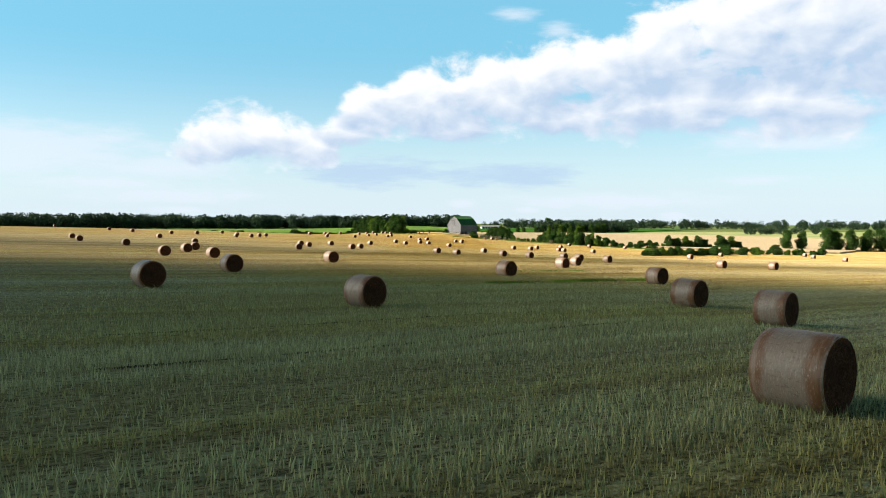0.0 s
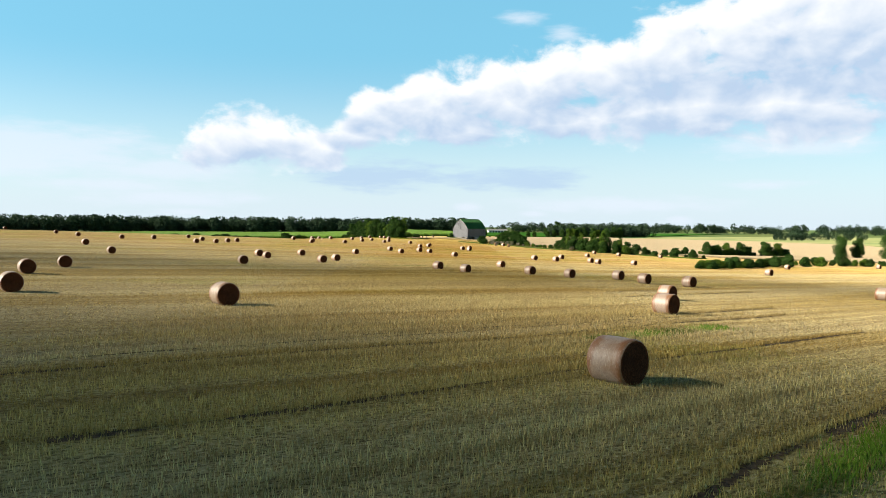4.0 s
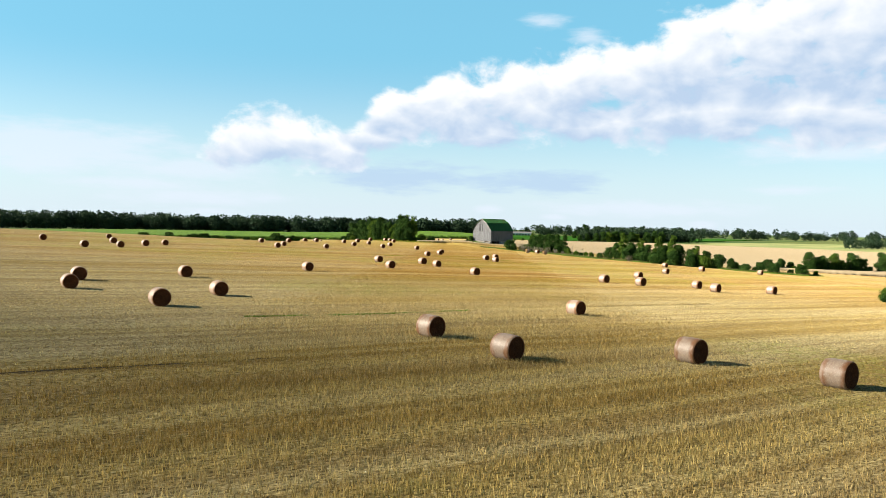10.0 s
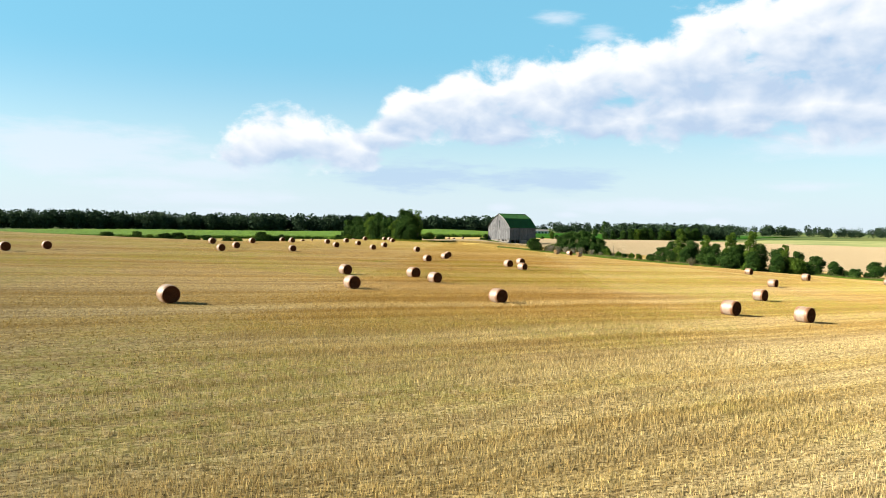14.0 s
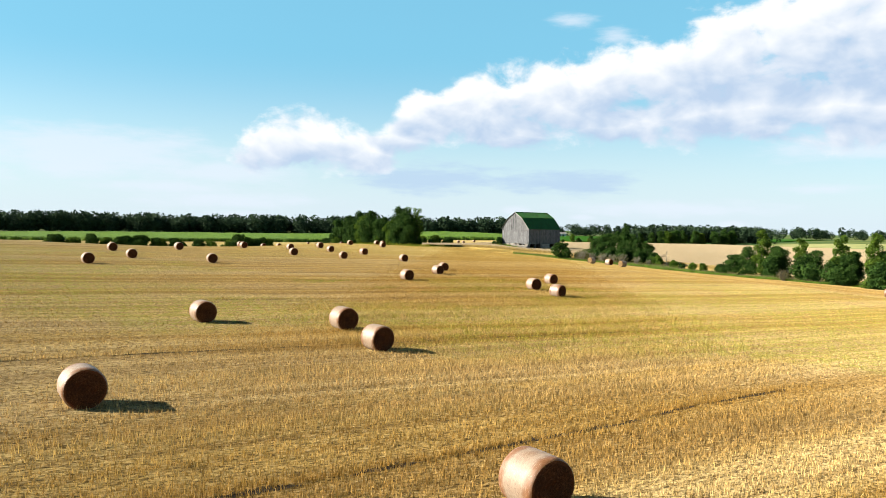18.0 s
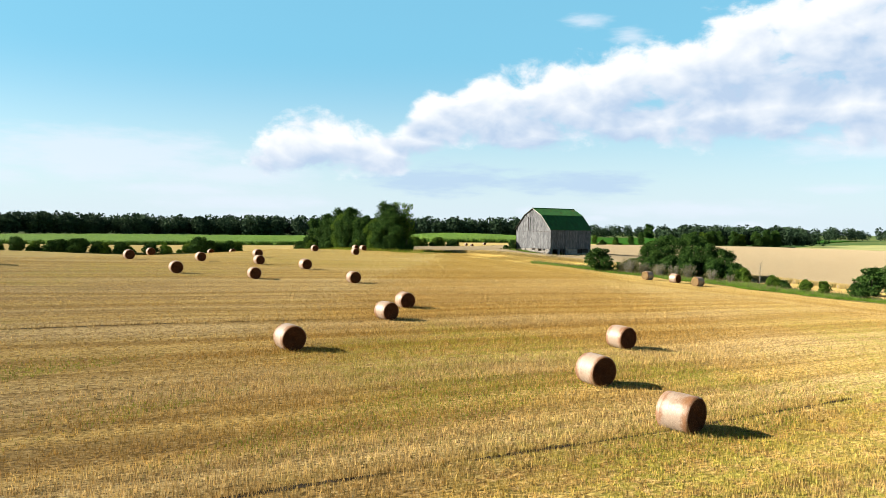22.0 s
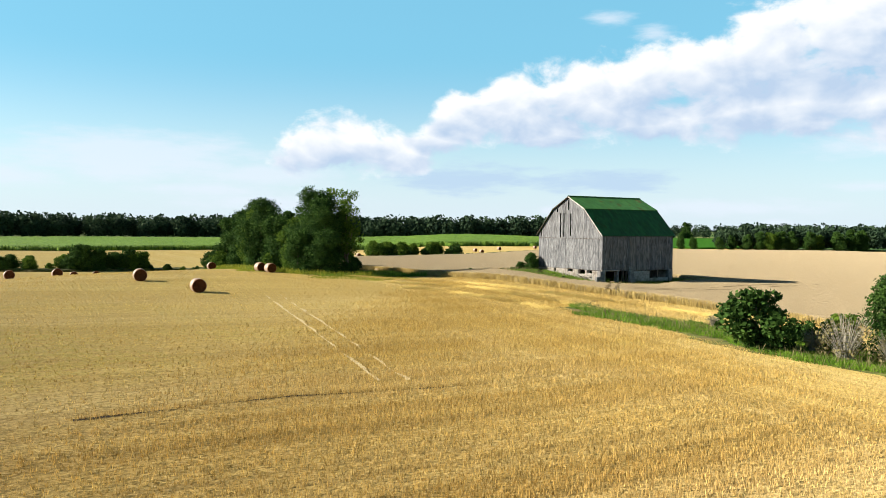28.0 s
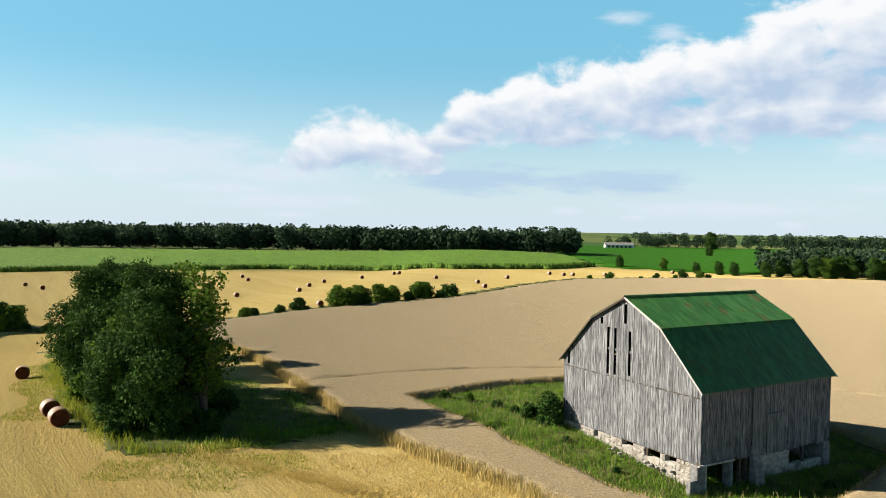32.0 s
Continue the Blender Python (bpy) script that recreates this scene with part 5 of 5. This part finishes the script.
PRESSED = noisy("pressed_straw", (.05, .037, .017), (.15, .115, .06), 9, .95, .8, .05)
for k, (a, b, c, d) in enumerate(((8.9, 436, 7.3, 426.5), (9.8, 436, 8.2, 425.8), (10.4, 429.3, 15, 430.3), (15, 430.3, 20.3, 434.5), (20.3, 434.5, 35, 451), (9.5, 427.7, 15, 428.7), (15, 428.7, 21, 432.9), (21, 432.9, 36.5, 449))):
    furrow((a, b), (c, d), .2, 30 + k, .755, PRESSED, "tyre_lane", "tyre lane pressed into the ripe wheat")
for k, (a, b, c, d) in enumerate(((7.2, 425.9, 4.2, 415.5), (8.1, 425.4, 5.1, 414.8))):
    furrow((a, b), (c, d), .22, 50 + k, .014, None, "tyre_lane", "tyre lane across the cut swath")


YOUNG_GRASS = leafy("young_grass", (.10, .13, .012), (.24, .26, .03), .6, .3)
CLUMP_GRASS = [(-23, 438.6), (-26.3, 437.6), (-30, 440), (-36.4, 446.6), (-43.8, 455), (-55.6, 471), (-68, 488), (-60, 489), (-46, 470), (-34, 466), (-22, 458), (-15.5, 448), (-19.5, 443)]
crop_block("clump_bed", CLUMP_GRASS, .02, .8, GRASS_BED, "shaded weedy ground under the tree clump", .02, wander=.8)
x, y = patch_points(71, CLUMP_GRASS, 45)
blades("clump_grass", x, y, .3, .014, GRASS, "uncut green grass round the tree clump", 72, lean=.4)
x, y = along([(-21, 441), (-24.6, 438.6), (-26.6, 438.2), (-30, 440.6), (-36.6, 447.2), (-44, 456), (-55.6, 472)], 50, .5, 73)
blades("clump_weeds", x, y, .6, .02, YOUNG_GRASS, "tall pale weeds at the foot of the clump", 74, lean=.3)
x, y = along([(-15, 448), (-18.6, 444.8), (-22, 444.5)], 90, .6, 75)
blades("clump_weeds", x, y, .6, .02, GRASS, "tall green weeds at the foot of the clump", 76, lean=.35)
for seed, poly in ((77, [(-60.2, 476), (-52, 461), (-45.2, 451.5), (-38.3, 443.2), (-36, 445), (-43, 455), (-56, 472)]), (78, [(-27, 433.6), (-20, 433), (-15, 437.5), (-18.5, 441.5), (-24, 438), (-27.4, 437)])):
    x, y = patch_points(seed, poly, 55)
    blades("young_grass", x, y, .13, .02, YOUNG_GRASS, "short bright young grass between stubble", seed, lean=.5)
for seed, line in ((91, [(-12.5, 289), (-7.5, 292.6), (-3.5, 296.5), (0, 299.6), (5, 304)]), (92, [(-10, 286.2), (-6, 289), (-1.5, 294), (4, 299), (12, 306.5)]), (93, [(2, 288.5), (9, 295), (16, 301)]), (94, [(-20, 292), (-14, 297.5)])):
    x, y = along(line, 300, 1.5, seed)
    k = np.sin(x * .5 + seed) + np.sin(y * .43 - x * .7) > -.2
    blades("young_grass", x[k], y[k], .09, .009, YOUNG_GRASS, "short bright young grass between stubble", seed, lean=.5)
WINDROW = leafy("loose_straw", (.42, .31, .09), (.62, .49, .18), .9, .2, lift=.55)
for seed, line, w in ((81, [(-24, 440.5), (-21.6, 438.6), (-14, 436), (-7.5, 433), (3.6, 424.3), (10.8, 417.6), (20, 407)], .5), (82, [(-17, 431.6), (-6.5, 428.2), (-1.2, 422.8), (2.9, 417.5), (7, 412)], .55), (83, [(-14, 426), (-8, 422), (-2.5, 416.5), (1.5, 411)], .5)):
    x, y = along(line, 150, w, seed)
    blades("windrow", x, y, .16, .016, WINDROW, "loose golden straw windrow on stubble", seed, base=.04, lean=1.1, category="straw")
FAR_VERGE = [(-70, 499), (-57.5, 511.5), (-43, 537.5), (-23, 572), (-8, 621), (8, 655.5), (53, 680), (53, 684), (6, 659), (-11, 623), (-26, 574), (-46, 540), (-60, 515), (-73, 502)]
crop_block("far_verge", FAR_VERGE, .45, .9, GRASS_BED, "dark weedy verge between the far fields", .25, wander=.8)
LEFT_VERGE = [(-170, 465), (-125, 487), (-101, 497), (-91, 510), (-80, 516), (-66, 502), (-60, 486), (-60, 492), (-66, 508), (-80, 522), (-94, 516), (-104, 503), (-126, 493), (-172, 471)]
crop_block("left_verge", LEFT_VERGE, .45, .9, GRASS_BED, "dark weedy verge along the hay field", .25, wander=.8)
x, y = along(CORN_EDGE[:8], 12, .5, 95)
blades("corn_stalks", x, y, 2.0, .13, CORN_SHADED, "tall green corn stalks at the field's edge, darkened as shade", 96, lean=.12, category="corn")
x, y = patch_points(62, [(-45, 488), (-31, 473), (-21, 459), (-14, 448), (-3, 436.9), (6.7, 427.7), (21, 414), (36, 396), (60, 420), (30, 470), (-30, 520)], 60)
k = ~inside(x, y, BARN_YARD) & inside(x, y, WHEAT_EDGE)
blades("wheat_ears", x[k], y[k], .09, .014, WHEAT_TOP, "ripe wheat ears over the standing crop", 63, base=.62, category="wheat")


x, y = along(WHEAT_EDGE[1:15], 260, .33, 64)
blades("wheat_stalks", x, y, .62, .016, WHEAT_EAR, "golden standing wheat stalks at the cut edge", 65, lean=.16, category="wheat")
x, y = along(BARN_YARD + BARN_YARD[:1], 160, .3, 66)
k = ~inside(x, y, BARN_YARD)
blades("wheat_stalks", x[k], y[k], .62, .016, WHEAT_EAR, "standing wheat stalks round the barn yard", 67, lean=.16, category="wheat")

# ---- the cloud that shades the field's start ----
def shading_cloud():
    """A lens of cloud between the sun and the start of the field, thinning out to its rim; the camera never sees it."""
    far, w = 420.0, sun_way()
    k = far / w.z
    g = np.linspace(-1, 1, 41)
    u, v = np.meshgrid(g, g)
    r = np.clip(u ** 4 + v ** 4, 0, 1)
    thick = 14 * (1 - r) + .3
    lump = 4 * np.sin(u * 19) * np.sin(v * 17) * (1 - r)
    x, y = u * 360 + w.x * k, v * 300 - 100 + 9 * np.sin(u * 11) + w.y * k
    top = np.stack([x, y, far + thick + lump], -1).reshape(-1, 3)
    low = np.stack([x, y, far - thick * .5], -1).reshape(-1, 3)
    i = np.arange(u.size).reshape(u.shape)
    q = np.stack([i[:-1, :-1], i[:-1, 1:], i[1:, 1:], i[1:, :-1]], -1).reshape(-1, 4)
    m, n, s = material("cloud_white", 1.0, 0)
    s.inputs["Base Color"].default_value = (.9, .9, .9, 1)
    at = n.add("ShaderNodeTexCoord").outputs["Object"]
    p = n.add("ShaderNodeSeparateXYZ")
    n.link(at, p.inputs[0])
    rim = n.math("ADD", n.math("SUBTRACT", p.outputs[1], w.y * k), n.math("MULTIPLY", n.math("SUBTRACT", n.noise(at, .02, 3, .5), .5), 26))
    clear = n.add("ShaderNodeBsdfTransparent")
    both = n.add("ShaderNodeMixShader")
    thin = n.math("ADD", n.steps(rim, 50, 100, .28, .88), n.steps(rim, 116, 142, 0, -.2))
    n.link(n.math("ADD", thin, n.steps(rim, 148, 180, 0, .32)), both.inputs[0])
    n.link(s.outputs[0], both.inputs[1])
    n.link(clear.outputs[0], both.inputs[2])
    n.link(both.outputs[0], next(o for o in n.t.nodes if o.type == "OUTPUT_MATERIAL").inputs["Surface"])
    ob = new("cloud", quick_mesh("cloud", np.concatenate([top, low]), np.concatenate([q, q[:, ::-1] + u.size]), m, True))
    tagged(ob, "thick white cloud over the field's start", "cloud", kind="backdrop")


shading_cloud()
